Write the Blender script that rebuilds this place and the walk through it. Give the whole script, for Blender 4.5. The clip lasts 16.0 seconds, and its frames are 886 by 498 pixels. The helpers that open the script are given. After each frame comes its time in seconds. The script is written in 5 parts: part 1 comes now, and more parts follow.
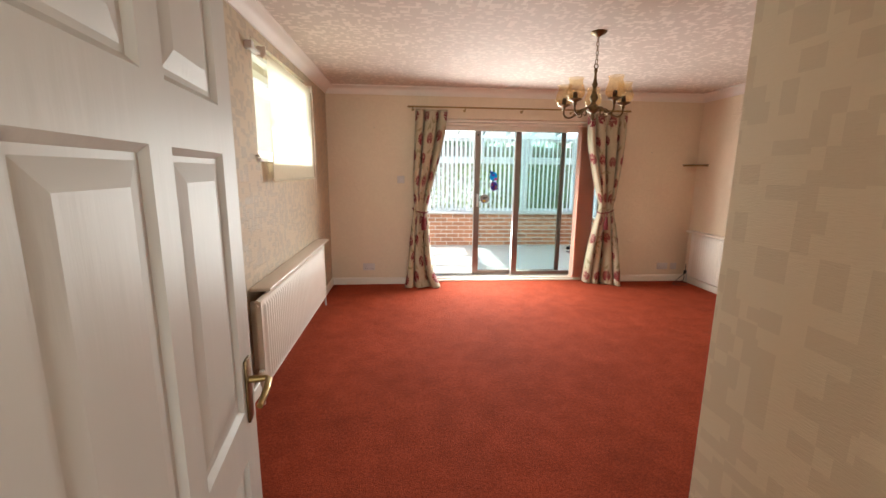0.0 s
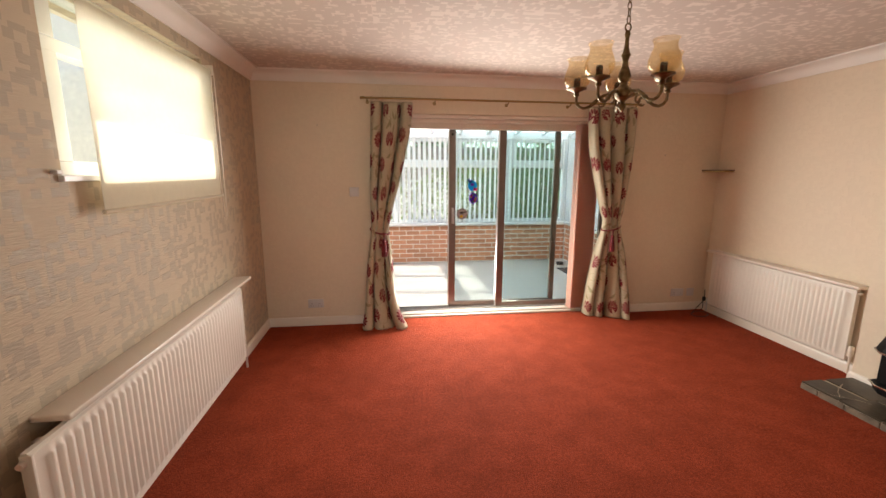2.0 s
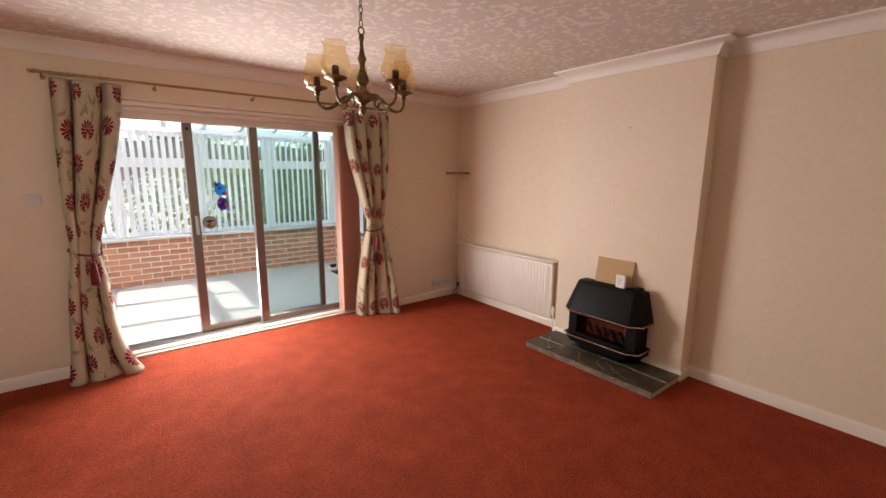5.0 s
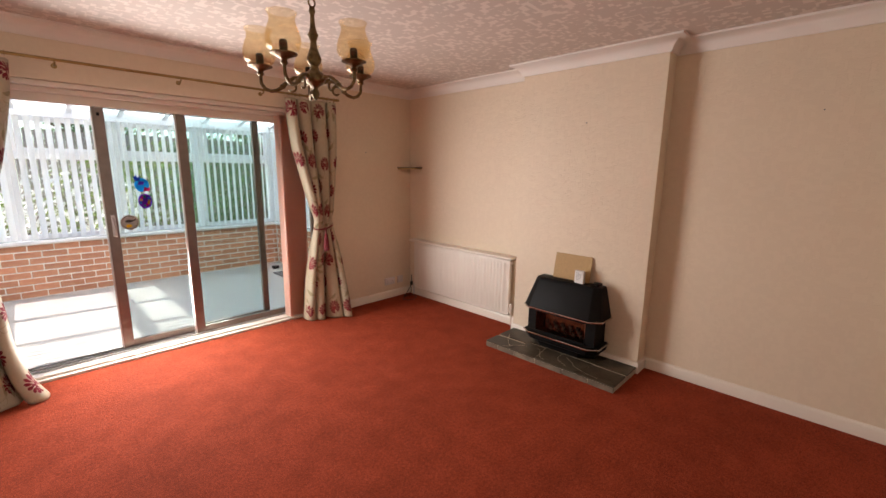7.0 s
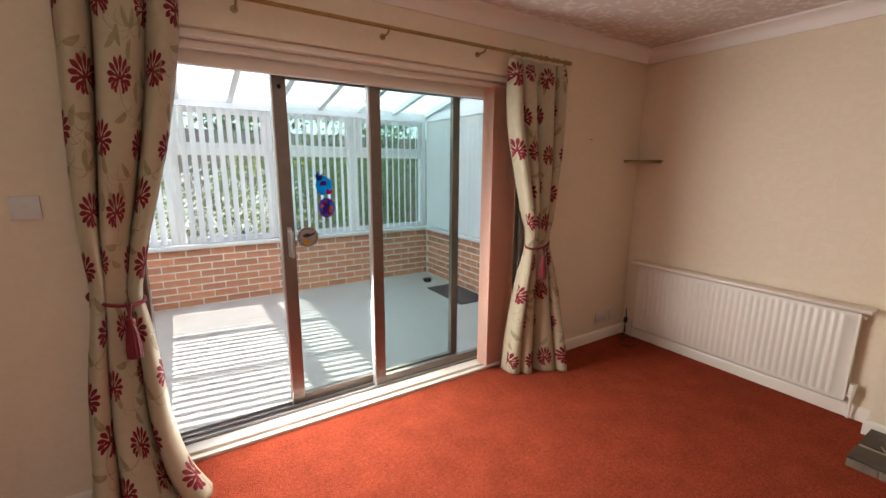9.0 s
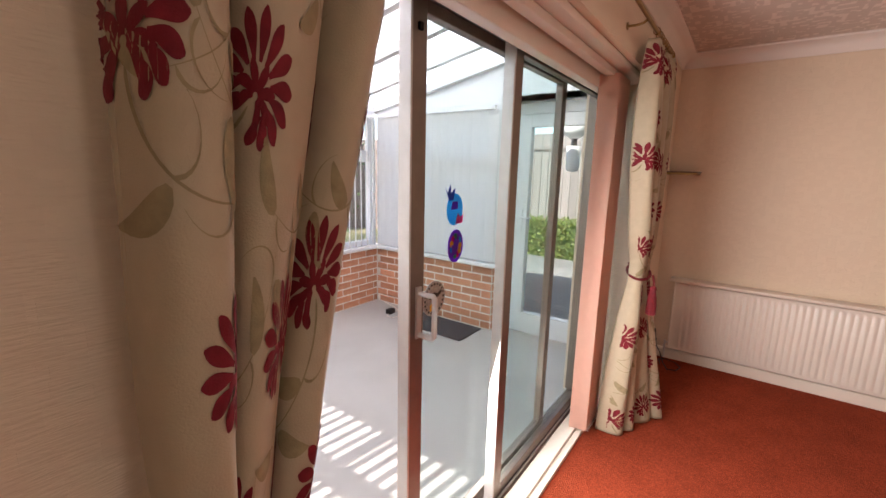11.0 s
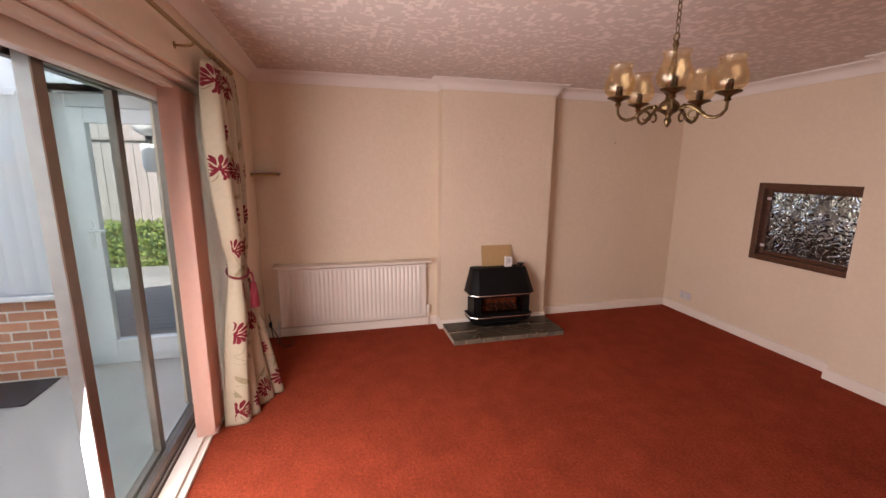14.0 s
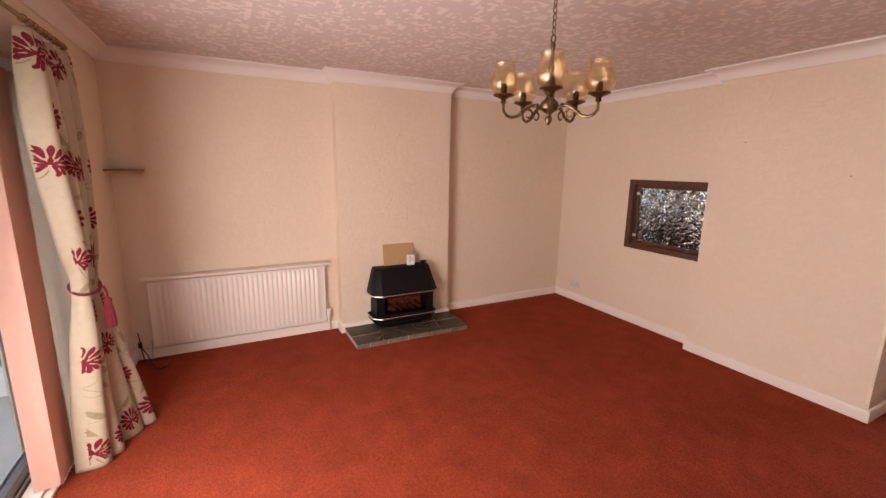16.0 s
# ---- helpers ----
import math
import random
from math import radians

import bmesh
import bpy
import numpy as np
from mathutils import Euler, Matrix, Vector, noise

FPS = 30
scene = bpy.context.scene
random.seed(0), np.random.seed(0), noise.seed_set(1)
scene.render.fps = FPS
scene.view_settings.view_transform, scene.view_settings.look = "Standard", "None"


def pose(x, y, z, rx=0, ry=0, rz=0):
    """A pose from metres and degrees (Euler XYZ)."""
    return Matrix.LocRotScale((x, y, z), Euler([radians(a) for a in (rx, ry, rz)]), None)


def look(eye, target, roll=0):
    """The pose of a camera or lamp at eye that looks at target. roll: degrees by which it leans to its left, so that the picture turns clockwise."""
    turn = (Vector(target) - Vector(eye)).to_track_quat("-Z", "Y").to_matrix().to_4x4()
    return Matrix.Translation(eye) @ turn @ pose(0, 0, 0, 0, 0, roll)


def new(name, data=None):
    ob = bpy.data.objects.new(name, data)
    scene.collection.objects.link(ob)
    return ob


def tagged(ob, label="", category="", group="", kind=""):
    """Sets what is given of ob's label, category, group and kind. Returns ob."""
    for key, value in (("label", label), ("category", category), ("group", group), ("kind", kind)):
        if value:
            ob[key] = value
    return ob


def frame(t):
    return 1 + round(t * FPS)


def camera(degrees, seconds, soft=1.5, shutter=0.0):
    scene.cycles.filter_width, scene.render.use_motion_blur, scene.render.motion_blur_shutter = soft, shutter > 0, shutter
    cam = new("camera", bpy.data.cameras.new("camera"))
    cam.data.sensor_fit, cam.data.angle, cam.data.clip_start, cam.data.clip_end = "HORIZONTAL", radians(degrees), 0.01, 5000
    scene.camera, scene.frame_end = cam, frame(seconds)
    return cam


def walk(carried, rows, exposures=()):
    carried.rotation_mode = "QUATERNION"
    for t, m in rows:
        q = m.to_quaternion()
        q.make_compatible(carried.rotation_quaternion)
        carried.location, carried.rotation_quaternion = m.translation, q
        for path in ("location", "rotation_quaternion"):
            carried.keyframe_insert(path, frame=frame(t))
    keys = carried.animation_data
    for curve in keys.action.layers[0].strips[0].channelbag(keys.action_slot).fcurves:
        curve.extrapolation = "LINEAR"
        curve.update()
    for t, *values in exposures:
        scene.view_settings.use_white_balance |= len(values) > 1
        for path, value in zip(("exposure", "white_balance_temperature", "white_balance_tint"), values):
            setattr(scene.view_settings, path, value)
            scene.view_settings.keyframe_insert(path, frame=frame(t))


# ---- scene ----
cam = camera(94.0, 16.0)
PATH = [
    (0, (0.013, -0.088, 1.401), (0.175, 1.871, 1.032), 0.6),
    (0.5, (0.094, 0.288, 1.437), (0.229, 2.249, 1.068), 0.4),
    (1, (0.06, 0.548, 1.471), (0.2, 2.508, 1.102), 0.4),
    (1.5, (0.131, 0.787, 1.494), (0.296, 2.745, 1.121), 0.3),
    (2, (0.234, 1.003, 1.492), (0.49, 2.952, 1.123), 0.2),
    (2.5, (0.247, 1.121, 1.506), (0.668, 3.042, 1.14), 0.3),
    (3, (0.26, 1.152, 1.516), (0.876, 3.019, 1.151), 0.4),
    (3.5, (0.3, 1.141, 1.522), (1.096, 2.938, 1.151), 0.5),
    (4, (0.33, 1.12, 1.525), (1.289, 2.836, 1.153), 0.5),
    (4.5, (0.359, 1.092, 1.506), (1.451, 2.728, 1.144), 0.5),
    (5, (0.38, 1.073, 1.503), (1.59, 2.625, 1.143), 0.4),
    (5.2, (0.389, 1.063, 1.489), (1.64, 2.583, 1.135), 0.5),
    (7.3, (0.427, 1.38, 1.489), (1.834, 2.751, 1.112), 0.7),
    (7.5, (0.485, 1.53, 1.485), (1.859, 2.934, 1.108), 0.6),
    (8, (0.541, 1.94, 1.497), (1.805, 3.44, 1.11), 0.6),
    (8.5, (0.479, 2.427, 1.487), (1.632, 4.016, 1.109), 0.4),
    (9, (0.393, 2.892, 1.46), (1.448, 4.545, 1.067), 0.4),
    (9.2, (0.34, 3.071, 1.462), (1.361, 4.751, 1.095), 0.3),
    (11.3, (-0.156, 4.538, 1.472), (1.566, 5.491, 1.117), 0.9),
    (11.5, (-0.208, 4.495, 1.476), (1.592, 5.295, 1.129), 0.4),
    (12, (-0.21, 4.497, 1.487), (1.724, 4.87, 1.143), 0.5),
    (12.5, (-0.237, 4.444, 1.515), (1.731, 4.506, 1.159), 0.5),
    (13, (-0.249, 4.404, 1.523), (1.711, 4.232, 1.164), 0.4),
    (13.5, (-0.253, 4.381, 1.531), (1.681, 4.027, 1.167), 0.5),
    (14, (-0.261, 4.327, 1.587), (1.637, 3.833, 1.196), 0.6),
    (14.5, (-0.255, 4.322, 1.578), (1.602, 3.688, 1.191), 0.7),
    (15, (-0.253, 4.297, 1.584), (1.562, 3.552, 1.194), 0.8),
    (15.5, (-0.238, 4.294, 1.601), (1.528, 3.444, 1.202), 0.9),
    (16, (-0.215, 4.235, 1.574), (1.525, 3.332, 1.182), 0.9),
]
EXPOSURE = [(0, 1.85, 6350, 5), (0.5, 1.65, 6900, 7), (1.5, 1.5, 6900, 9), (3.5, 1.45, 6650, 14), (5, 1.5, 6600, 15), (8, 1.45, 6500, 13), (9, 1.22, 6400, 9), (12, 1.4, 6950, 25), (13, 1.25, 6800, 21), (14.5, 1.24, 6700, 28), (16, 1.58, 6850, 27)]
walk(cam, [(t, look(eye, target, roll)) for t, eye, target, roll in PATH], EXPOSURE)

# ---- world, sun and large lights ----
SUN_EL, SUN_AZ = 44.0, (1.0, -0.12)
world = bpy.data.worlds.new("world")
scene.world = world
world.use_nodes = True
wn = world.node_tree
sky = wn.nodes.new("ShaderNodeTexSky")
sky.sky_type = "NISHITA"
sky.sun_disc = False
sky.sun_elevation = radians(SUN_EL)
sky.sun_rotation = math.atan2(-SUN_AZ[0], -SUN_AZ[1])
bg = wn.nodes["Background"]
bg.inputs["Strength"].default_value = 0.15
wn.links.new(sky.outputs[0], bg.inputs["Color"])

sun_data = bpy.data.lights.new("sun", "SUN")
sun_data.energy, sun_data.angle, sun_data.color = 5.0, radians(0.5), (1.0, 0.95, 0.88)
sun = new("sun", sun_data)
sun_dir = Vector((SUN_AZ[0], SUN_AZ[1], -math.tan(radians(SUN_EL)) * math.hypot(*SUN_AZ)))
sun.rotation_euler = sun_dir.to_track_quat("-Z", "Y").to_euler()


def window_light(name, m, w, h, power, color):
    """Sky light that comes in at an opening."""
    d = bpy.data.lights.new(name, "AREA")
    d.shape, d.size, d.size_y, d.energy, d.color = "RECTANGLE", w, h, power, color
    d.spread = radians(170)
    ob = new(name, d)
    ob.matrix_world = m
    return ob


window_light("patio_sky_light", pose(1.08, 5.14, 0.98, -79, 0, 9), 1.25, 1.66, 30, (1.0, 0.97, 0.93))
window_light("side_window_sky_light", pose(-1.0, 3.3, 1.8, 0, -75, 0), 0.55, 1.1, 2.3, (1.0, 0.98, 0.94))

window_light("hall_sky_light", pose(0.1, -1.62, 1.2, 90, 0, 0), 0.9, 1.7, 8, (1.0, 0.97, 0.93))


# ---- materials ----
def mat(name, color, rough=0.6, metal=0.0, spec=0.5, vary=0.0, scale=8.0, bump=0.0, bump_scale=60.0, color2=None, coat=0.0, per_piece=0.0, detail=4.0, stretch=(1, 1, 1), sheen=0.0):
    m = bpy.data.materials.new(name)
    m.use_nodes = True
    nt = m.node_tree
    p = nt.nodes["Principled BSDF"]
    p.inputs["Base Color"].default_value = (*color, 1)
    p.inputs["Roughness"].default_value = rough
    p.inputs["Metallic"].default_value = metal
    p.inputs["Specular IOR Level"].default_value = spec
    p.inputs["Coat Weight"].default_value = coat
    p.inputs["Sheen Weight"].default_value = sheen
    tc = nt.nodes.new("ShaderNodeTexCoord")
    mp = nt.nodes.new("ShaderNodeMapping")
    mp.inputs["Scale"].default_value = stretch
    nt.links.new(tc.outputs["Object"], mp.inputs["Vector"])
    out = None
    if vary or color2:
        n = nt.nodes.new("ShaderNodeTexNoise")
        n.inputs["Scale"].default_value = scale
        n.inputs["Detail"].default_value = detail
        nt.links.new(mp.outputs[0], n.inputs["Vector"])
        r = nt.nodes.new("ShaderNodeValToRGB")
        r.color_ramp.elements[0].position, r.color_ramp.elements[1].position = 0.3, 0.7
        c2 = color2 or tuple(c * (1 + vary) for c in color)
        c1 = color if color2 else tuple(c * (1 - vary) for c in color)
        r.color_ramp.elements[0].color, r.color_ramp.elements[1].color = (*c1, 1), (*c2, 1)
        nt.links.new(n.outputs["Fac"], r.inputs["Fac"])
        out = r.outputs["Color"]
    if per_piece:
        oi = nt.nodes.new("ShaderNodeObjectInfo")
        mr = nt.nodes.new("ShaderNodeMapRange")
        mr.inputs["To Min"].default_value, mr.inputs["To Max"].default_value = 1 - per_piece, 1 + per_piece
        nt.links.new(oi.outputs["Random"], mr.inputs["Value"])
        mx = nt.nodes.new("ShaderNodeMix")
        mx.data_type, mx.blend_type = "RGBA", "MULTIPLY"
        mx.inputs["Factor"].default_value = 1.0
        mx.inputs["A"].default_value = (*color, 1)
        if out:
            nt.links.new(out, mx.inputs[6])
        else:
            mx.inputs[6].default_value = (*color, 1)
        nt.links.new(mr.outputs[0], mx.inputs[7])
        out = mx.outputs[2]
    if out:
        nt.links.new(out, p.inputs["Base Color"])
    if bump:
        n2 = nt.nodes.new("ShaderNodeTexNoise")
        n2.inputs["Scale"].default_value = bump_scale
        n2.inputs["Detail"].default_value = 5
        nt.links.new(mp.outputs[0], n2.inputs["Vector"])
        b = nt.nodes.new("ShaderNodeBump")
        b.inputs["Strength"].default_value = bump
        b.inputs["Distance"].default_value = 0.01
        nt.links.new(n2.outputs["Fac"], b.inputs["Height"])
        nt.links.new(b.outputs[0], p.inputs["Normal"])
    return m


def edge_gloss(nt, low, high, power=4.0):
    """Gloss that rises towards grazing view."""
    lw, pw, mr = (nt.nodes.new(k) for k in ("ShaderNodeLayerWeight", "ShaderNodeMath", "ShaderNodeMapRange"))
    pw.operation = "POWER"
    pw.inputs[1].default_value = power
    mr.inputs["To Min"].default_value, mr.inputs["To Max"].default_value = low, high
    nt.links.new(lw.outputs["Facing"], pw.inputs[0])
    nt.links.new(pw.outputs[0], mr.inputs["Value"])
    return mr.outputs[0]


def pane(name, tint, gloss=0.03):
    """Clear pane: lets light straight through, with a Fresnel reflection."""
    m = bpy.data.materials.new(name)
    m.use_nodes = True
    nt = m.node_tree
    nt.nodes.remove(nt.nodes["Principled BSDF"])
    t, g, mx = (nt.nodes.new(k) for k in ("ShaderNodeBsdfTransparent", "ShaderNodeBsdfGlossy", "ShaderNodeMixShader"))
    t.inputs["Color"].default_value = (*tint, 1)
    g.inputs["Roughness"].default_value = gloss
    nt.links.new(edge_gloss(nt, 0.02, 0.3, 5.5), mx.inputs[0])
    nt.links.new(t.outputs[0], mx.inputs[1])
    nt.links.new(g.outputs[0], mx.inputs[2])
    nt.links.new(mx.outputs[0], nt.nodes["Material Output"].inputs["Surface"])
    return m


def cloth(name, color, glow, rough=0.8, through_share=0.4):
    """Thin fabric or plastic: part of the light passes through."""
    m = mat(name, color, rough, vary=0.05, scale=30, bump=0.15, bump_scale=400, spec=0.2)
    nt = m.node_tree
    t, mx = nt.nodes.new("ShaderNodeBsdfTranslucent"), nt.nodes.new("ShaderNodeMixShader")
    t.inputs["Color"].default_value = (*glow, 1)
    mx.inputs[0].default_value = through_share
    nt.links.new(nt.nodes["Principled BSDF"].outputs[0], mx.inputs[1])
    nt.links.new(t.outputs[0], mx.inputs[2])
    nt.links.new(mx.outputs[0], nt.nodes["Material Output"].inputs["Surface"])
    return m


def blocky(name, c_low, c_high, cell, r_low, r_high, line=260.0, bump=0.25, axes=(1, 1, 1), threshold=0.5):
    """Embossed paper: random satin blocks on a ribbed ground."""
    m = mat(name, c_low, 0.6)
    nt = m.node_tree
    p = nt.nodes["Principled BSDF"]
    tc = nt.nodes.new("ShaderNodeTexCoord")
    facs = []
    for k, (w, l, share) in enumerate(((1.0, 0.8, 0.30), (0.7, 1.25, 0.26), (1.6, 0.55, 0.14))):
        mp, fl, wh, gt = (nt.nodes.new(q) for q in ("ShaderNodeMapping", "ShaderNodeVectorMath", "ShaderNodeTexWhiteNoise", "ShaderNodeMath"))
        mp.inputs["Scale"].default_value = (1 / (cell * w), 1 / (cell * (l if axes[2] == 0 else w)), 1 / (cell * l))
        mp.inputs["Location"].default_value = (3.137 * k + 0.37, 1.713 * k + 0.21, 0.437 * k + 0.43)
        fl.operation = "FLOOR"
        gt.operation = "LESS_THAN"
        gt.inputs[1].default_value = share * threshold * 2
        wh.noise_dimensions = "3D"
        nt.links.new(tc.outputs["Object"], mp.inputs["Vector"])
        nt.links.new(mp.outputs[0], fl.inputs[0])
        nt.links.new(fl.outputs[0], wh.inputs["Vector"])
        nt.links.new(wh.outputs["Value"], gt.inputs[0])
        facs.append(gt)
    mx = facs[0]
    for other in facs[1:]:
        nm = nt.nodes.new("ShaderNodeMath")
        nm.operation = "MAXIMUM"
        nt.links.new(mx.outputs[0], nm.inputs[0])
        nt.links.new(other.outputs[0], nm.inputs[1])
        mx = nm
    big = nt.nodes.new("ShaderNodeTexNoise")
    big.inputs["Scale"].default_value = 1.3
    nt.links.new(tc.outputs["Object"], big.inputs["Vector"])
    cm = nt.nodes.new("ShaderNodeMix")
    cm.data_type = "RGBA"
    cm.inputs[6].default_value, cm.inputs[7].default_value = (*c_low, 1), (*c_high, 1)
    nt.links.new(mx.outputs[0], cm.inputs[0])
    tone = nt.nodes.new("ShaderNodeMapRange")
    tone.inputs["To Min"].default_value, tone.inputs["To Max"].default_value = 0.94, 1.04
    nt.links.new(big.outputs["Fac"], tone.inputs["Value"])
    mul = nt.nodes.new("ShaderNodeMix")
    mul.data_type, mul.blend_type = "RGBA", "MULTIPLY"
    mul.inputs[0].default_value = 1
    nt.links.new(cm.outputs[2], mul.inputs[6])
    nt.links.new(tone.outputs[0], mul.inputs[7])
    nt.links.new(mul.outputs[2], p.inputs["Base Color"])
    rr = nt.nodes.new("ShaderNodeMapRange")
    rr.inputs["To Min"].default_value, rr.inputs["To Max"].default_value = r_low, r_high
    nt.links.new(mx.outputs[0], rr.inputs["Value"])
    nt.links.new(rr.outputs[0], p.inputs["Roughness"])
    rib = nt.nodes.new("ShaderNodeTexNoise")
    rib.inputs["Scale"].default_value, rib.inputs["Detail"].default_value = 1.0, 3
    mp = nt.nodes.new("ShaderNodeMapping")
    mp.inputs["Scale"].default_value = (line * 0.12, line * 0.12, line)
    nt.links.new(tc.outputs["Object"], mp.inputs["Vector"])
    nt.links.new(mp.outputs[0], rib.inputs["Vector"])
    add = nt.nodes.new("ShaderNodeMath")
    add.operation = "ADD"
    nt.links.new(rib.outputs["Fac"], add.inputs[0])
    nt.links.new(mx.outputs[0], add.inputs[1])
    b = nt.nodes.new("ShaderNodeBump")
    b.inputs["Strength"].default_value, b.inputs["Distance"].default_value = bump, 0.003
    nt.links.new(add.outputs[0], b.inputs["Height"])
    nt.links.new(b.outputs[0], p.inputs["Normal"])
    return m


M_WALL = blocky("cream_paper", (0.76, 0.635, 0.485), (0.745, 0.62, 0.472), 0.03, 0.58, 0.52, line=300, bump=0.6)
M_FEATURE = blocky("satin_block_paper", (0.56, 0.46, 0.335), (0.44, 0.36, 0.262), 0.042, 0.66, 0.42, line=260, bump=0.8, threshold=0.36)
M_RETURN = blocky("block_paper", (0.80, 0.70, 0.54), (0.73, 0.63, 0.48), 0.046, 0.55, 0.45, line=420, bump=0.4, threshold=0.4)
M_CEIL = blocky("embossed_ceiling_paper", (0.72, 0.63, 0.565), (0.58, 0.495, 0.44), 0.036, 0.85, 0.78, line=120, bump=0.45, axes=(1, 1, 0), threshold=0.72)
M_WHITE = mat("white_gloss_paint", (0.78, 0.70, 0.61), 0.3, vary=0.03, scale=3, bump=0.05, bump_scale=30)
M_COVE = mat("cove_paint", (0.78, 0.72, 0.67), 0.55, vary=0.03, scale=4, bump=0.05, bump_scale=40)
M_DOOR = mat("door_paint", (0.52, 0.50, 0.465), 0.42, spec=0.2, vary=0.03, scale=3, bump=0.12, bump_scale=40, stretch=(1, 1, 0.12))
M_CARPET = mat("terracotta_carpet", (0.285, 0.044, 0.019), 0.95, spec=0.1)
nt = M_CARPET.node_tree
cp = nt.nodes["Principled BSDF"]
ctc = nt.nodes.new("ShaderNodeTexCoord")
tones = []
for c_scale, c_detail, c_lo, c_hi in ((2.2, 5, 0.91, 1.09), (7.0, 8, 0.88, 1.12), (55.0, 8, 0.80, 1.20), (190.0, 6, 0.52, 1.48)):
    cn, cr = nt.nodes.new("ShaderNodeTexNoise"), nt.nodes.new("ShaderNodeMapRange")
    cn.inputs["Scale"].default_value, cn.inputs["Detail"].default_value = c_scale, c_detail
    cr.inputs["From Min"].default_value, cr.inputs["From Max"].default_value = 0.3, 0.7
    cr.inputs["To Min"].default_value, cr.inputs["To Max"].default_value = c_lo, c_hi
    nt.links.new(ctc.outputs["Object"], cn.inputs["Vector"])
    nt.links.new(cn.outputs["Fac"], cr.inputs["Value"])
    tones.append((cn, cr))
c_out = None
for cn, cr in tones:
    cm = nt.nodes.new("ShaderNodeMix")
    cm.data_type, cm.blend_type = "RGBA", "MULTIPLY"
    cm.inputs[0].default_value = 1.0
    cm.inputs[6].default_value = (0.30, 0.049, 0.0205, 1)
    if c_out:
        nt.links.new(c_out, cm.inputs[6])
    nt.links.new(cr.outputs[0], cm.inputs[7])
    c_out = cm.outputs[2]
nt.links.new(c_out, cp.inputs["Base Color"])
c_add, c_bump = nt.nodes.new("ShaderNodeMath"), nt.nodes.new("ShaderNodeBump")
c_add.operation = "MULTIPLY_ADD"
c_add.inputs[1].default_value = 0.3
nt.links.new(tones[2][0].outputs["Fac"], c_add.inputs[0])
nt.links.new(tones[3][0].outputs["Fac"], c_add.inputs[2])
c_bump.inputs["Strength"].default_value, c_bump.inputs["Distance"].default_value = 0.9, 0.012
nt.links.new(c_add.outputs[0], c_bump.inputs["Height"])
nt.links.new(c_bump.outputs[0], cp.inputs["Normal"])
M_ALU = mat("bronze_aluminium", (0.23, 0.19, 0.165), 0.38, 0.85, vary=0.08, scale=20)
M_ALU_LIGHT = mat("bare_aluminium", (0.60, 0.59, 0.58), 0.35, 0.55, vary=0.05, scale=20)
M_GLASS = pane("clear_glass", (0.95, 0.97, 0.965))
M_PATIO = pane("tinted_patio_glass", (0.90, 0.965, 0.96))
M_UPVC = mat("white_upvc", (0.8, 0.82, 0.83), 0.25, vary=0.02, scale=3)
M_RAD = mat("radiator_enamel", (0.78, 0.72, 0.64), 0.32, vary=0.03, scale=3)
M_BRICK = mat("buff_brick", (0.52, 0.21, 0.115), 0.85, color2=(0.63, 0.32, 0.19), scale=12, bump=0.4, bump_scale=120, per_piece=0.18)
for m in (M_CEIL, M_FEATURE):
    m.node_tree.nodes["Principled BSDF"].inputs["Specular IOR Level"].default_value = 0.3
M_MORTAR = mat("mortar", (0.80, 0.74, 0.66), 0.9, vary=0.1, scale=40, bump=0.5, bump_scale=200)
M_LINO = mat("grey_floor_covering", (0.45, 0.435, 0.41), 0.5, vary=0.06, scale=2.5, bump=0.08, bump_scale=200)
M_BLACK = mat("black_enamel", (0.007, 0.0065, 0.0065), 0.5, spec=0.12, vary=0.2, scale=10)
M_CURTAIN = cloth("curtain_cloth", (0.47, 0.405, 0.288), (0.5, 0.43, 0.3), 0.4, 0.08)
M_SLATE = mat("slate_hearth", (0.034, 0.027, 0.018), 0.36, spec=0.25, color2=(0.085, 0.066, 0.043), scale=9, bump=0.15, bump_scale=50, detail=8)
M_GROUND = mat("garden_ground", (0.10, 0.13, 0.05), 0.95, color2=(0.22, 0.2, 0.12), scale=1.5, bump=0.4, bump_scale=30)
M_ROOF = cloth("polycarbonate", (0.88, 0.9, 0.9), (0.96, 0.97, 0.98), 0.35, 0.85)
M_SLAT = cloth("blind_slat_cloth", (0.88, 0.88, 0.87), (0.97, 0.97, 0.96), 0.7, 0.68)
M_PEACH = cloth("peach_blind_cloth", (0.84, 0.62, 0.52), (0.92, 0.68, 0.57), 0.75, 0.6)
M_BLIND = cloth("cream_blind_cloth", (0.76, 0.70, 0.57), (0.92, 0.90, 0.82), 0.7, 0.52)


# ---- mesh helpers ----
def add_box(bm, x0, x1, y0, y1, z0, z1):
    vs = [bm.verts.new((x, y, z)) for z in (z0, z1) for y in (y0, y1) for x in (x0, x1)]
    for q in ((0, 2, 3, 1), (4, 5, 7, 6), (0, 1, 5, 4), (2, 6, 7, 3), (0, 4, 6, 2), (1, 3, 7, 5)):
        bm.faces.new([vs[i] for i in q])
    return vs


def bevelled(bm, width, segments=2):
    bmesh.ops.bevel(bm, geom=list(bm.edges), offset=width, segments=segments, profile=0.5, affect="EDGES", clamp_overlap=True)


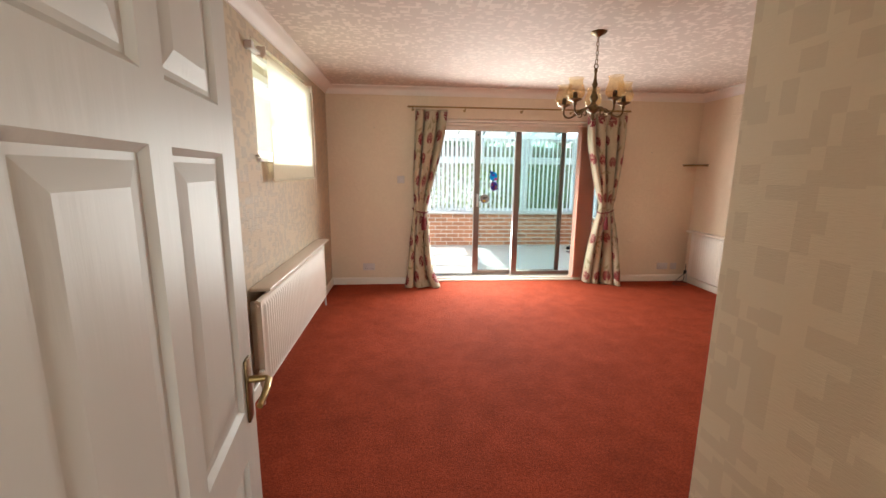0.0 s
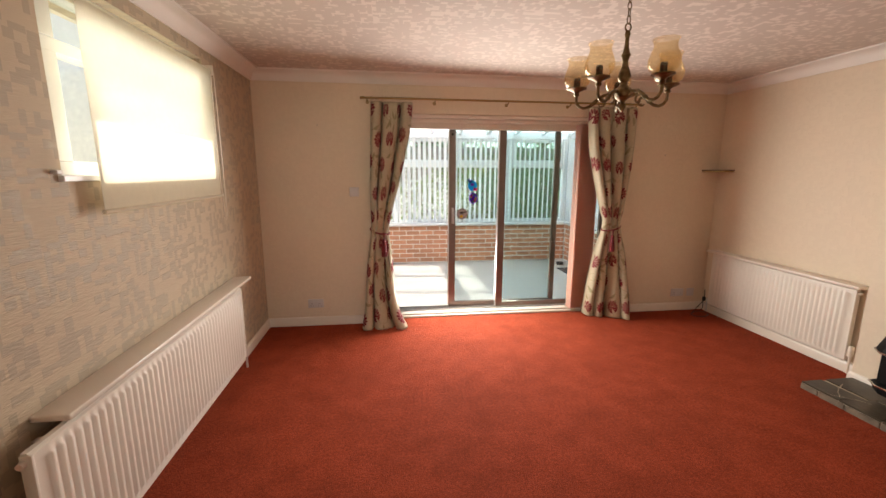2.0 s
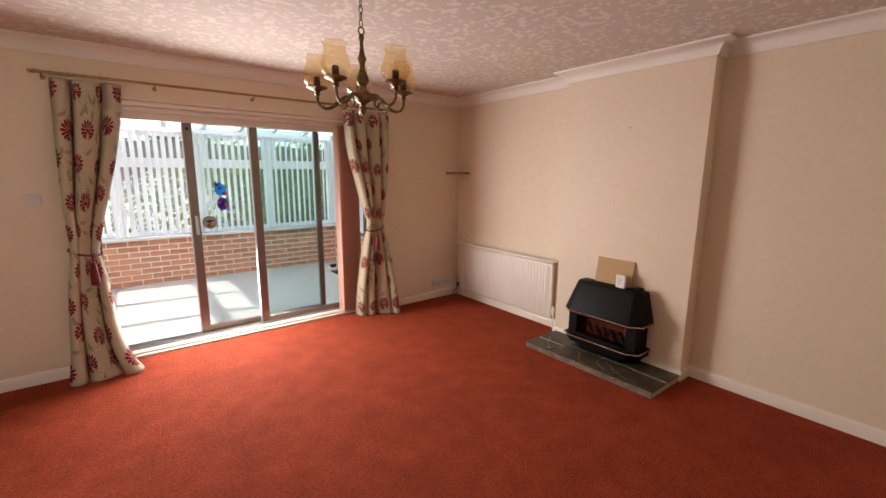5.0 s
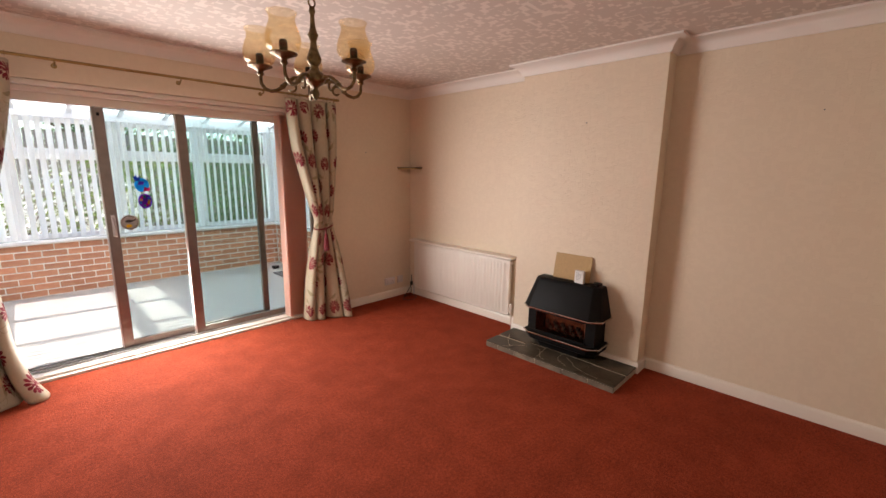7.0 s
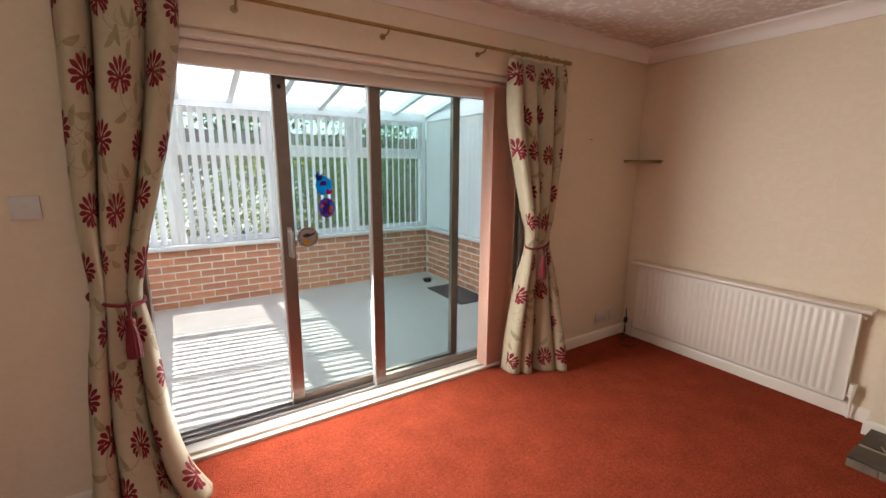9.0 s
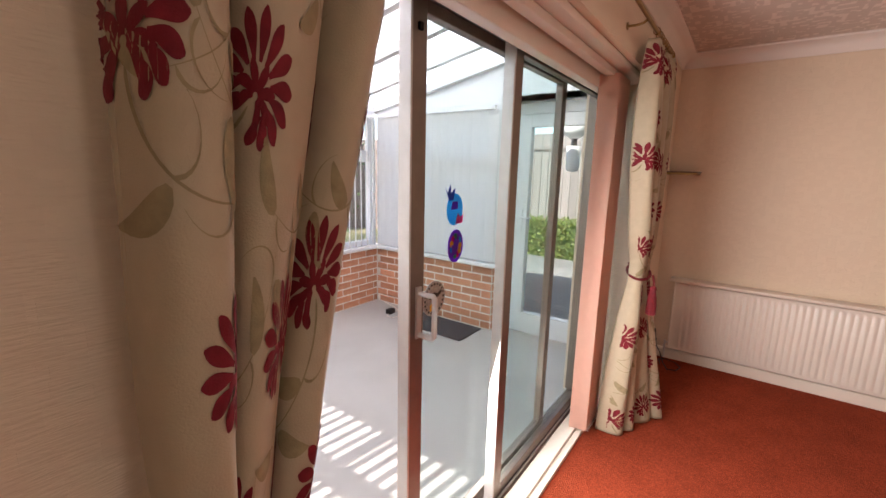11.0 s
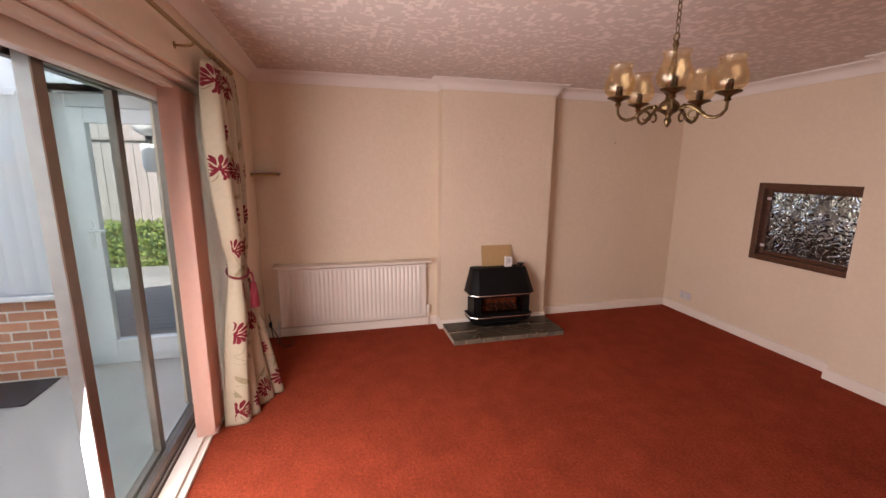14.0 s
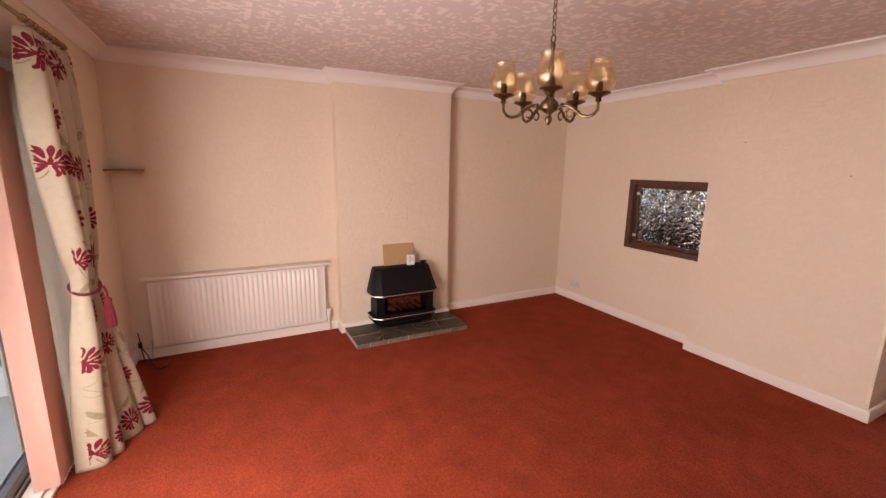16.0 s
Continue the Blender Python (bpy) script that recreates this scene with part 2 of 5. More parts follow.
def link(name, bm, material, parent=None, label="", smooth=False):
    me = bpy.data.meshes.new(name)
    bmesh.ops.recalc_face_normals(bm, faces=list(bm.faces))
    bm.to_mesh(me)
    bm.free()
    if smooth:
        me.polygons.foreach_set("use_smooth", [True] * len(me.polygons))
        me.set_sharp_from_angle(angle=radians(40))
    me.materials.append(material)
    ob = new(name, me)
    if parent:
        ob.parent = parent
        ob.matrix_parent_inverse = parent.matrix_world.inverted()
    if label:
        ob["label"] = label
    return ob


def part(name, bm, material, parent, label="", smooth=False):
    return link(name, bm, material, parent, label, smooth)


def boxes(name, material, dims, parent=None, bevel=0.0, label=""):
    bm = bmesh.new()
    for d in dims:
        b2 = bmesh.new()
        add_box(b2, *d)
        if bevel:
            bevelled(b2, bevel)
        tmp = bpy.data.meshes.new("tmp")
        b2.to_mesh(tmp)
        b2.free()
        bm.from_mesh(tmp)
        bpy.data.meshes.remove(tmp)
    return link(name, bm, material, parent, label)


def structure(name, material, dims, label, category, bevel=0.0):
    return tagged(boxes(name, material, dims, None, bevel), label, category, kind="structure")


def thing(name, at, label, category, group=""):
    ob = new(name)
    ob.location = at
    ob.empty_display_size = 0.1
    bpy.context.view_layer.update()
    return tagged(ob, label, category, group)


def tube(bm, pts, r, n=8, caps=True):
    """Round bar along a polyline; r is one radius or one per point."""
    rs = r if isinstance(r, (list, tuple)) else [r] * len(pts)
    pts = [Vector(p) for p in pts]
    rings, up = [], None
    for i, p in enumerate(pts):
        d = (pts[min(i + 1, len(pts) - 1)] - pts[max(i - 1, 0)]).normalized()
        if up is None:
            up = d.orthogonal().normalized()
        up = (up - d * up.dot(d)).normalized()
        side = d.cross(up)
        rings.append([bm.verts.new(p + (up * math.cos(a) + side * math.sin(a)) * rs[i]) for a in (2 * math.pi * k / n for k in range(n))])
    for a, b in zip(rings, rings[1:]):
        for k in range(n):
            bm.faces.new((a[k], a[(k + 1) % n], b[(k + 1) % n], b[k]))
    if caps:
        bm.faces.new(rings[0][::-1])
        bm.faces.new(rings[-1])


def lathe(bm, profile, centre=(0, 0, 0), n=20, axis=None):
    """Turned shape from (radius, height) pairs."""
    m = axis.to_matrix().to_4x4() if axis else Matrix.Identity(4)
    rings = []
    for r, h in profile:
        rings.append([bm.verts.new(Vector(centre) + (m @ Vector((r * math.cos(a), r * math.sin(a), h)))) for a in (2 * math.pi * k / n for k in range(n))])
    for a, b in zip(rings, rings[1:]):
        for k in range(n):
            bm.faces.new((a[k], a[(k + 1) % n], b[(k + 1) % n], b[k]))
    return rings


# ---- the plan ----
XL, XR, YF, YB, ZC = -0.945, 3.665, 5.0, 0.575, 2.36
BREAST = (3.52, 2.238, 3.362)
PIER = (0.655, 1.853, 0.697)
DOOR = (0.165, 2.62, 2.02)
YO = 5.36
WIN = (2.70, 4.02, 1.47, 2.20)

structure("floor", M_CARPET, [(XL - 0.3, XR + 0.4, -1.6, 5.2, -0.1, 0)], "worn terracotta red fitted carpet over the whole room", "carpet")
structure("ceiling", M_CEIL, [(XL - 0.3, XR + 0.4, -1.6, 5.36, ZC, ZC + 0.15)], "pale ceiling with embossed block-pattern paper", "ceiling")
structure("wall_north", M_WALL, [(XL - 0.3, DOOR[0], YF, YO, 0, ZC), (DOOR[1], XR + 0.4, YF, YO, 0, ZC), (DOOR[0], DOOR[1], YF, YO, DOOR[2], ZC)],
          "cream papered wall round the sliding patio door", "wall")
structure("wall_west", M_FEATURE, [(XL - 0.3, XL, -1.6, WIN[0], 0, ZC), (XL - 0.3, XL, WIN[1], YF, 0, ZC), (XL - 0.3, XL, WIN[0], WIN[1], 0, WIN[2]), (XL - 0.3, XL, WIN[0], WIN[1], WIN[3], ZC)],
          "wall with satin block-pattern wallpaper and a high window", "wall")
structure("eaves", M_WHITE, [(-1.56, -1.25, 0.0, 5.3, 2.33, 2.46)], "white boarded eaves outside the side window", "eaves")
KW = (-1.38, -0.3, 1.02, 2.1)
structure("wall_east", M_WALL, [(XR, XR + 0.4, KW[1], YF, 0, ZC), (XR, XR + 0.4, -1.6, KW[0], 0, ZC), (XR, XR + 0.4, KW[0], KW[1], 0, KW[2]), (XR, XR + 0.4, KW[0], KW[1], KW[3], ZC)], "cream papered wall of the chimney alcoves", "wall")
structure("chimney_breast", M_WALL, [(BREAST[0], XR, BREAST[1], BREAST[2], 0, ZC)], "cream papered chimney breast behind the gas fire", "chimney breast")
HX0, HX1, HZ0, HZ1 = 1.60, 2.70, 0.78, 1.474
structure("wall_south", M_WALL, [(HX1, XR, YB - 0.12, YB, 0, ZC), (PIER[0] + 0.02, HX0, YB - 0.12, YB, 0, ZC), (HX0, HX1, YB - 0.12, YB, 0, HZ0), (HX0, HX1, YB - 0.12, YB, HZ1, ZC)],
          "cream papered wall with a serving hatch", "wall")
structure("wall_pier", M_WALL, [(PIER[0] + 0.02, PIER[1], YB, PIER[2], 0, ZC)], "cream papered projecting wall by the entrance", "wall")
structure("wall_return", M_RETURN, [(PIER[0], PIER[0] + 0.02, YB, PIER[2], 0, ZC), (PIER[0], PIER[0] + 0.02, -0.05, YB, 0, ZC), (PIER[0] + 0.02, PIER[0] + 0.12, -0.05, YB - 0.12, 0, ZC)], "tan wall paper with satin blocks beside the entrance", "wall")
structure("wall_entrance", M_WALL, [(XL, -0.34, 0.04, 0.15, 0, ZC), (0.51, PIER[0], 0.04, 0.15, 0, ZC), (-0.34, 0.51, 0.04, 0.15, 2.02, ZC)], "cream wall round the room's doorway", "wall")
structure("wall_hall", M_WALL, [(XL, -0.4, -1.6, -1.5, 0, ZC), (0.6, 2.0, -1.6, -1.5, 0, ZC), (-0.4, 0.6, -1.6, -1.5, 2.1, ZC), (0.95, 1.07, -1.5, -0.05, 0, ZC)], "cream hall wall behind the entrance", "wall")


# ---- trims ----
def sweep(name, path, profile, material, label, category, closed=False):
    """Moulding along a plan line; the room lies to the right of the line. profile: (distance from the wall, height)."""
    bm = bmesh.new()
    pts = [Vector((*p, 0)) for p in path]
    n = len(pts)
    rows = []
    for i, p in enumerate(pts):
        def side(a, b):
            d = (b - a).normalized()
            return Vector((d.y, -d.x, 0))
        if closed or 0 < i < n - 1:
            n1, n2 = side(pts[i - 1], p), side(p, pts[(i + 1) % n])
            o = (n1 + n2) / (1 + n1.dot(n2))
        else:
            o = side(p, pts[1]) if i == 0 else side(pts[-2], p)
        rows.append([bm.verts.new(p + o * d + Vector((0, 0, z))) for d, z in profile])
    for a, b in list(zip(rows, rows[1:])) + ([(rows[-1], rows[0])] if closed else []):
        for k in range(len(profile) - 1):
            bm.faces.new((a[k], a[k + 1], b[k + 1], b[k]))
    if not closed:
        bm.faces.new(rows[0])
        bm.faces.new(rows[-1][::-1])
    return tagged(link(name, bm, material, None, "", True), label, category, kind="structure")


BX, B1, B2 = BREAST
COVE = [(0.0, ZC - 0.092), (0.013, ZC - 0.092), (0.015, ZC - 0.084), (0.021, ZC - 0.068), (0.036, ZC - 0.046), (0.06, ZC - 0.027), (0.083, ZC - 0.017), (0.094, ZC - 0.013), (0.096, ZC - 0.001)]
sweep("trim_coving", [(XL, 0.15), (XL, YF), (XR, YF), (XR, B2), (BX, B2), (BX, B1), (XR, B1), (XR, YB), (PIER[1], YB), (PIER[1], PIER[2]), (PIER[0], PIER[2]), (PIER[0], 0.15)],
      COVE, M_COVE, "white plaster coving along the top of the walls", "coving", closed=True)
SKIRT = [(0.0, 0.0), (0.016, 0.0), (0.016, 0.062), (0.012, 0.076), (0.005, 0.084), (0.0, 0.086)]
sweep("baseboard_1", [(DOOR[1], YF), (XR, YF), (XR, B2), (BX, B2), (BX, B1), (XR, B1), (XR, YB), (PIER[1], YB), (PIER[1], PIER[2]), (PIER[0], PIER[2]), (PIER[0], 0.15)],
      SKIRT, M_WHITE, "white painted skirting board", "skirting")
sweep("baseboard_2", [(XL, 0.15), (XL, YF), (DOOR[0], YF)], SKIRT, M_WHITE, "white painted skirting board", "skirting")

# ---- kitchen behind the hatch ----
# unseen dark blocks, added so the textured glass shows dark patches
M_UNIT = mat("kitchen_dark_block", (0.10, 0.07, 0.05), 0.4, vary=0.2, scale=5)
structure("kitchen_dark_blocks", M_UNIT, [(1.0, 3.6, -1.38, -0.85, 0.0, 0.9), (1.0, 1.25, -1.38, -1.05, 1.35, 2.2), (2.95, 3.6, -1.38, -1.05, 1.35, 2.2)], "unseen dark brown blocks added beyond the hatch to darken its glass", "kitchen units", 0.005)
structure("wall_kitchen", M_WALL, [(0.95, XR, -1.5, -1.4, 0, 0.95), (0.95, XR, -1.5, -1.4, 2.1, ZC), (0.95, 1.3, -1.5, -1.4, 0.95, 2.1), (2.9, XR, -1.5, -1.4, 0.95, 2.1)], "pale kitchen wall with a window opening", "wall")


# unseen window, added in the east wall to put bright glints in the hatch
kwin = tagged(new("window_7"), "unseen white window added beyond the hatch to brighten its glass", "window", kind="structure")
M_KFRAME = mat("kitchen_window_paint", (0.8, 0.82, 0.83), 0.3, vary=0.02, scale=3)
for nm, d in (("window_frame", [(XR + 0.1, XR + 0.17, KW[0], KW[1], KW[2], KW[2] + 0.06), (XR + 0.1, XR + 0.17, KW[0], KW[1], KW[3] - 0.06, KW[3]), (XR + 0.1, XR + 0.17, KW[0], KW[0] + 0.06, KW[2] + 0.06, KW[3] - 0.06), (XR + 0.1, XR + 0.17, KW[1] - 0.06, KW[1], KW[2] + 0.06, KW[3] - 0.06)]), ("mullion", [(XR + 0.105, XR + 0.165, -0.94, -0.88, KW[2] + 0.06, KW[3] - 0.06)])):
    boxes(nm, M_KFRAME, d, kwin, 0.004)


# ---- patio door ----
def frame_box(name, x0, x1, z0, z1, y0, y1, w, material, parent, label="", bottom=None):
    """Rectangular frame of four bars facing y."""
    b = bottom or w
    return boxes(name, material, [(x0, x0 + w, y0, y1, z0, z1), (x1 - w, x1, y0, y1, z0, z1), (x0 + w, x1 - w, y0, y1, z1 - w, z1), (x0 + w, x1 - w, y0, y1, z0, z0 + b)], parent, 0.003, label)


def pane_box(name, d, material, parent, shadow=False):
    ob = boxes(name, material, [d], parent)
    ob.visible_shadow = shadow
    return ob


DX0, DX1 = 0.185, 2.60
patio = tagged(new("window_1"), "sliding aluminium patio door, partly slid open", "patio door", kind="structure")
boxes("outer_frame", M_ALU, [(DX0, DX0 + 0.045, 5.205, 5.325, 0.03, 1.985), (DX1 - 0.045, DX1, 5.205, 5.325, 0.03, 1.985), (DX0, DX1, 5.205, 5.325, 1.945, 1.985), (DX0, DX1, 5.205, 5.325, 0.0, 0.034)], patio, 0.003)
boxes("track", M_ALU_LIGHT, [(DX0 + 0.045, DX1 - 0.045, 5.212, 5.218, 0.034, 0.046), (DX0 + 0.045, DX1 - 0.045, 5.262, 5.268, 0.034, 0.046), (DX0 + 0.045, DX1 - 0.045, 5.312, 5.318, 0.034, 0.046)], patio)
slide = boxes("sliding_leaf", M_ALU, [(0.857, 0.925, 5.272, 5.308, 0.045, 1.94), (1.985, 2.04, 5.272, 5.308, 0.045, 1.94), (0.925, 1.985, 5.272, 5.308, 0.045, 0.1), (0.925, 1.985, 5.272, 5.308, 1.905, 1.94)], patio, 0.003, "bronze sliding door leaf")
pane_box("pane", (0.92, 1.99, 5.287, 5.293, 0.095, 1.91), M_PATIO, slide)
boxes("edge_strip", M_ALU_LIGHT, [(0.849, 0.857, 5.268, 5.312, 0.045, 1.94)], slide, 0.001)
fixed = boxes("fixed_leaf", M_ALU, [(1.372, 1.44, 5.222, 5.258, 0.045, 1.94), (2.505, 2.56, 5.222, 5.258, 0.045, 1.94), (1.44, 2.505, 5.222, 5.258, 0.045, 0.095), (1.44, 2.505, 5.222, 5.258, 1.905, 1.94)], patio, 0.003, "bronze fixed door leaf")
pane_box("pane", (1.435, 2.51, 5.237, 5.243, 0.09, 1.91), M_PATIO, fixed)
boxes("edge_strip", M_ALU_LIGHT, [(1.362, 1.372, 5.218, 5.262, 0.045, 1.94)], fixed, 0.001)
# pull handle
bm = bmesh.new()
tube(bm, [(0.895, 5.272, 1.1), (0.895, 5.211, 1.1), (0.895, 5.205, 1.094), (0.895, 5.205, 0.971), (0.895, 5.211, 0.965), (0.895, 5.272, 0.965)], 0.0088, 8)
add_box(bm, 0.884, 0.906, 5.264, 5.273, 0.955, 1.12)
part("pull_handle", bm, M_ALU_LIGHT, slide, "silver square pull handle", True)
boxes("door_bolt", M_BLACK, [(0.88, 0.898, 5.262, 5.272, 1.85, 1.872)], slide, 0.003)
structure("trim_threshold", M_WHITE, [(DOOR[0], DOOR[1], 5.12, 5.2, -0.02, 0.035), (DOOR[0], DOOR[1], 5.085, 5.12, -0.02, 0.018)], "white painted timber threshold under the patio door", "threshold", 0.004)
structure("trim_door_head", M_WHITE, [(DOOR[0] + 0.002, DOOR[1] - 0.002, 5.03, 5.19, 1.988, 2.018), (DOOR[0] + 0.002, DOOR[1] - 0.002, 5.15, 5.2, 1.90, 1.988)], "white timber head above the patio door", "door trim", 0.004)

# ---- vertical blind drawn aside ----
vb = thing("vertical_blind", (2.2, 5.105, 2.0), "peach vertical blind drawn aside in a stack", "blind")
bm = bmesh.new()
add_box(bm, 0.24, 2.40, 5.083, 5.128, 1.955, 1.986)
bevelled(bm, 0.004)
part("headrail", bm, M_WHITE, vb, "white headrail")
slat_me = None
for k in range(17):
    x = 2.148 + k * 0.0135
    if slat_me is None:
        bm = bmesh.new()
        ny = 6
        vs = []
        for j in range(ny + 1):
            t = j / ny - 0.5
            vs.append([bm.verts.new((0.004 * math.cos(t * math.pi) + o, t * 0.095, z)) for o in (0.0, 0.0012) for z in (-0.97, 0.955)])
        for a, b in zip(vs, vs[1:]):
            for q in ((a[0], b[0], b[1], a[1]), (a[2], a[3], b[3], b[2]), (a[0], a[2], b[2], b[0]), (a[1], b[1], b[3], a[3])):
                bm.faces.new(q)
        o = part("slat", bm, M_PEACH, vb, "", True)
        slat_me = o.data
        o.location = (0, 0, 0)
    else:
        o = new("slat", slat_me)
        o.parent = vb
        o.matrix_parent_inverse = vb.matrix_world.inverted()
    o.location = (x, 5.105, 1.009)
    o.rotation_euler = (0, 0, radians((-1) ** k * 2 + (6 if k == 0 else 0)))
bm = bmesh.new()
for k in range(34):
    lathe(bm, [(0.0005, -0.0025), (0.0028, 0), (0.0005, 0.0025)], (2.148 + k * 0.0066, 5.05, 0.055 - 0.012 * abs(math.sin(k * 0.72))), 6)
part("bead_chain", bm, M_WHITE, vb, "white bead chain")

# ---- curtain pole ----
M_BRASS = mat("aged_brass", (0.33, 0.22, 0.085), 0.3, 1.0, vary=0.15, scale=30)
pole = thing("curtain_pole", (1.34, 4.92, 2.13), "slim brass curtain pole on four brackets", "curtain pole")
bm = bmesh.new()
tube(bm, [(0.03, 4.92, 2.135), (2.66, 4.92, 2.135)], 0.0095, 12)
part("rod", bm, M_BRASS, pole, "", True)
for x in (0.02, 2.67):
    bm = bmesh.new()
    q = Euler((0, radians(90 if x > 1 else -90), 0))
    lathe(bm, [(0.0001, -0.012), (0.012, -0.012), (0.014, -0.004), (0.009, 0.004), (0.013, 0.012), (0.011, 0.02), (0.0001, 0.025)], (x, 4.92, 2.135), 14, q)
    part("finial", bm, M_BRASS, pole, "", True)
for x in (0.06, 0.672, 1.36, 1.97, 2.64):
    bm = bmesh.new()
    tube(bm, [(x, 5.0, 2.11), (x, 4.965, 2.108), (x, 4.935, 2.112), (x, 4.92, 2.122)], 0.0055, 8)
    lathe(bm, [(0.0001, 0), (0.016, 0), (0.016, 0.004), (0.0001, 0.006)], (x, 5.0, 2.11), 12, Euler((radians(90), 0, 0)))
    part("bracket", bm, M_BRASS, pole, "", True)

# ---- curtains ----
M_FLOWER = mat("burgundy_print", (0.17, 0.013, 0.022), 0.7, vary=0.2, scale=60, spec=0.2, bump=0.15, bump_scale=400)
M_LEAF = mat("olive_print", (0.30, 0.255, 0.15), 0.7, vary=0.15, scale=60, spec=0.2, bump=0.15, bump_scale=400)
M_ROPE = mat("burgundy_rope", (0.17, 0.007, 0.014), 0.6, vary=0.3, scale=90, bump=0.8, bump_scale=250)


def keyed(v, keys):
    """Smooth curve through (v, value) keys."""
    n = len(keys)
    for i in range(n - 1):
        (a, p), (c, q) = keys[i], keys[i + 1]
        if v <= c or i == n - 2:
            s0 = (q - keys[i - 1][1]) / (c - keys[i - 1][0]) if i else (q - p) / (c - a)
            s1 = (keys[i + 2][1] - p) / (keys[i + 2][0] - a) if i < n - 2 else (q - p) / (c - a)
            d = c - a
            t = min(max((v - a) / d, 0.0), 1.0)
            return (2 * t ** 3 - 3 * t * t + 1) * p + (t ** 3 - 2 * t * t + t) * d * s0 + (3 * t * t - 2 * t ** 3) * q + (t ** 3 - t * t) * d * s1


def curtain(label, xl, xr, yc, seed, tie_x, inner, rolls=3.0, slant=((0, 0.0), (1, 0.0))):
    """Gathered curtain held by a tieback. xl, xr, yc: keys from top (0) to hem (1); slant: how far the right edge lies behind the left one."""
    rng = random.Random(seed)
    top, hem, folds, flat_w = 2.105, 0.006, rolls, 0.95
    ph = [rng.uniform(-0.5, 0.5) for _ in range(8)]
    th = thing("curtain", (keyed(1, xl) * 0.5 + keyed(1, xr) * 0.5, 4.92, 0), label, "curtain", "curtains at the patio door")

    def at(u, v):
        w = math.pi * folds * (u + 0.05 * math.sin(2 * math.pi * u + ph[0]) + 0.03 * v * math.sin(5 * u + ph[1]) * math.sin(math.pi * u))
        amp = keyed(v, [(0, 0.026), (0.08, 0.044), (0.45, 0.052), (0.555, 0.034), (0.68, 0.052), (1, 0.066)])
        amp *= 1 + 0.4 * math.sin(2 * math.pi * u * 1.3 + ph[2]) * math.sin(math.pi * u)
        bx = keyed(v, xl) * (1 - u) + keyed(v, xr) * u
        bx -= 0.016 * math.sin(2 * w) * (0.5 + 0.5 * v)
        roll = abs(math.sin(w)) ** 0.75
        y = keyed(v, yc) + keyed(v, slant) * (u - 0.5) + amp * (1 - 2 * roll) + 0.006 * math.sin(7 * v + 5 * u + ph[3]) + 0.004 * math.sin(3 * w + 9 * v + ph[4])
        z = top + (hem - top) * v + 0.02 * math.sin(math.pi * u) * math.exp(-((v - 0.56) / 0.06) ** 2)
        if v < 0.035:
            y += 0.007 * math.sin(w * 5)
        return Vector((bx, y, z))

    def lifted(u, v, d=0.0022):
        e = 0.004
        p = at(u, v)
        n = (at(min(u + e, 1.05), v) - at(u - e, v)).cross(at(u, v + e) - at(u, v - e)).normalized()
        if n.y > 0:
            n = -n
        return p + n * d

    NU, NV = 120, 90
    bm = bmesh.new()
    g = [[bm.verts.new(at(i / NU, j / NV)) for i in range(NU + 1)] for j in range(NV + 1)]
    for j in range(NV):
        for i in range(NU):
            bm.faces.new((g[j][i], g[j][i + 1], g[j + 1][i + 1], g[j + 1][i]))
    cl = part("cloth", bm, M_CURTAIN, th, "", True)
    sol = cl.modifiers.new("thickness", "SOLIDIFY")
    sol.thickness, sol.offset = 0.0016, 0.0
    height = top - hem

    def stroke(bm, base, ang, l0, l1, wmax, bend=0.0, seg=9, sharp=1.0):
        """A petal or leaf on the cloth, base in flat metres."""
        rows = []
        for s in range(seg + 1):
            t = s / seg
            a = ang + bend * t
            r = l0 + (l1 - l0) * t
            c = Vector((base[0] + math.sin(a) * r, base[1] - math.cos(a) * r))
            wd = wmax * (math.sin(math.pi * min(1, t ** sharp * 0.93 + 0.05)) ** 0.7)
            nx = Vector((math.cos(a), math.sin(a)))
            row = []
            for k in (-1, -0.33, 0.33, 1):
                q = c + nx * wd * 0.5 * k
                u, v = q.x / flat_w, q.y / height
                row.append(None if not (0.005 < u < 0.995 and 0.01 < v < 0.995) else bm.verts.new(lifted(u, v)))
            rows.append(row)
        for a, b in zip(rows, rows[1:]):
            for k in range(3):
                q = (a[k], a[k + 1], b[k + 1], b[k])
                if all(q):
                    bm.faces.new(q)

    fl, lf = bmesh.new(), bmesh.new()
    spots = []
    for row in range(9):
        for col in range(4):
            spots.append((0.05 + col * 0.285 + (0.142 if row % 2 else 0.0) + rng.uniform(-0.03, 0.03), 0.085 + row * 0.24 + rng.uniform(-0.03, 0.03)))
    for sx, sy in spots:
        tilt = rng.uniform(-0.7, 0.7)
        size = rng.uniform(0.98, 1.14)
        n = 13
        for k in range(n):
            a = tilt + (k / (n - 1) - 0.5) * 4.8
            stroke(fl, (sx, sy), a, 0.026 * size, (0.064 + 0.016 * math.cos(a - tilt)) * size, 0.0195 * size, 0.3 * (k - 6) / 6, sharp=1.6)
        for k in range(7):
            a = tilt + (k / 6 - 0.5) * 4.0
            stroke(fl, (sx, sy + 0.006), a, 0.004 * size, 0.036 * size, 0.0135 * size, 0.2 * (k - 3), 6, 1.3)
        # stem with leaves
        base, ang = (sx - math.sin(tilt) * 0.02, sy + math.cos(tilt) * 0.02), tilt + math.pi
        bend = rng.choice((-1, 1)) * rng.uniform(0.9, 1.5)
        stroke(lf, base, ang, 0.0, 0.26, 0.0045, bend, 22, 0.3)
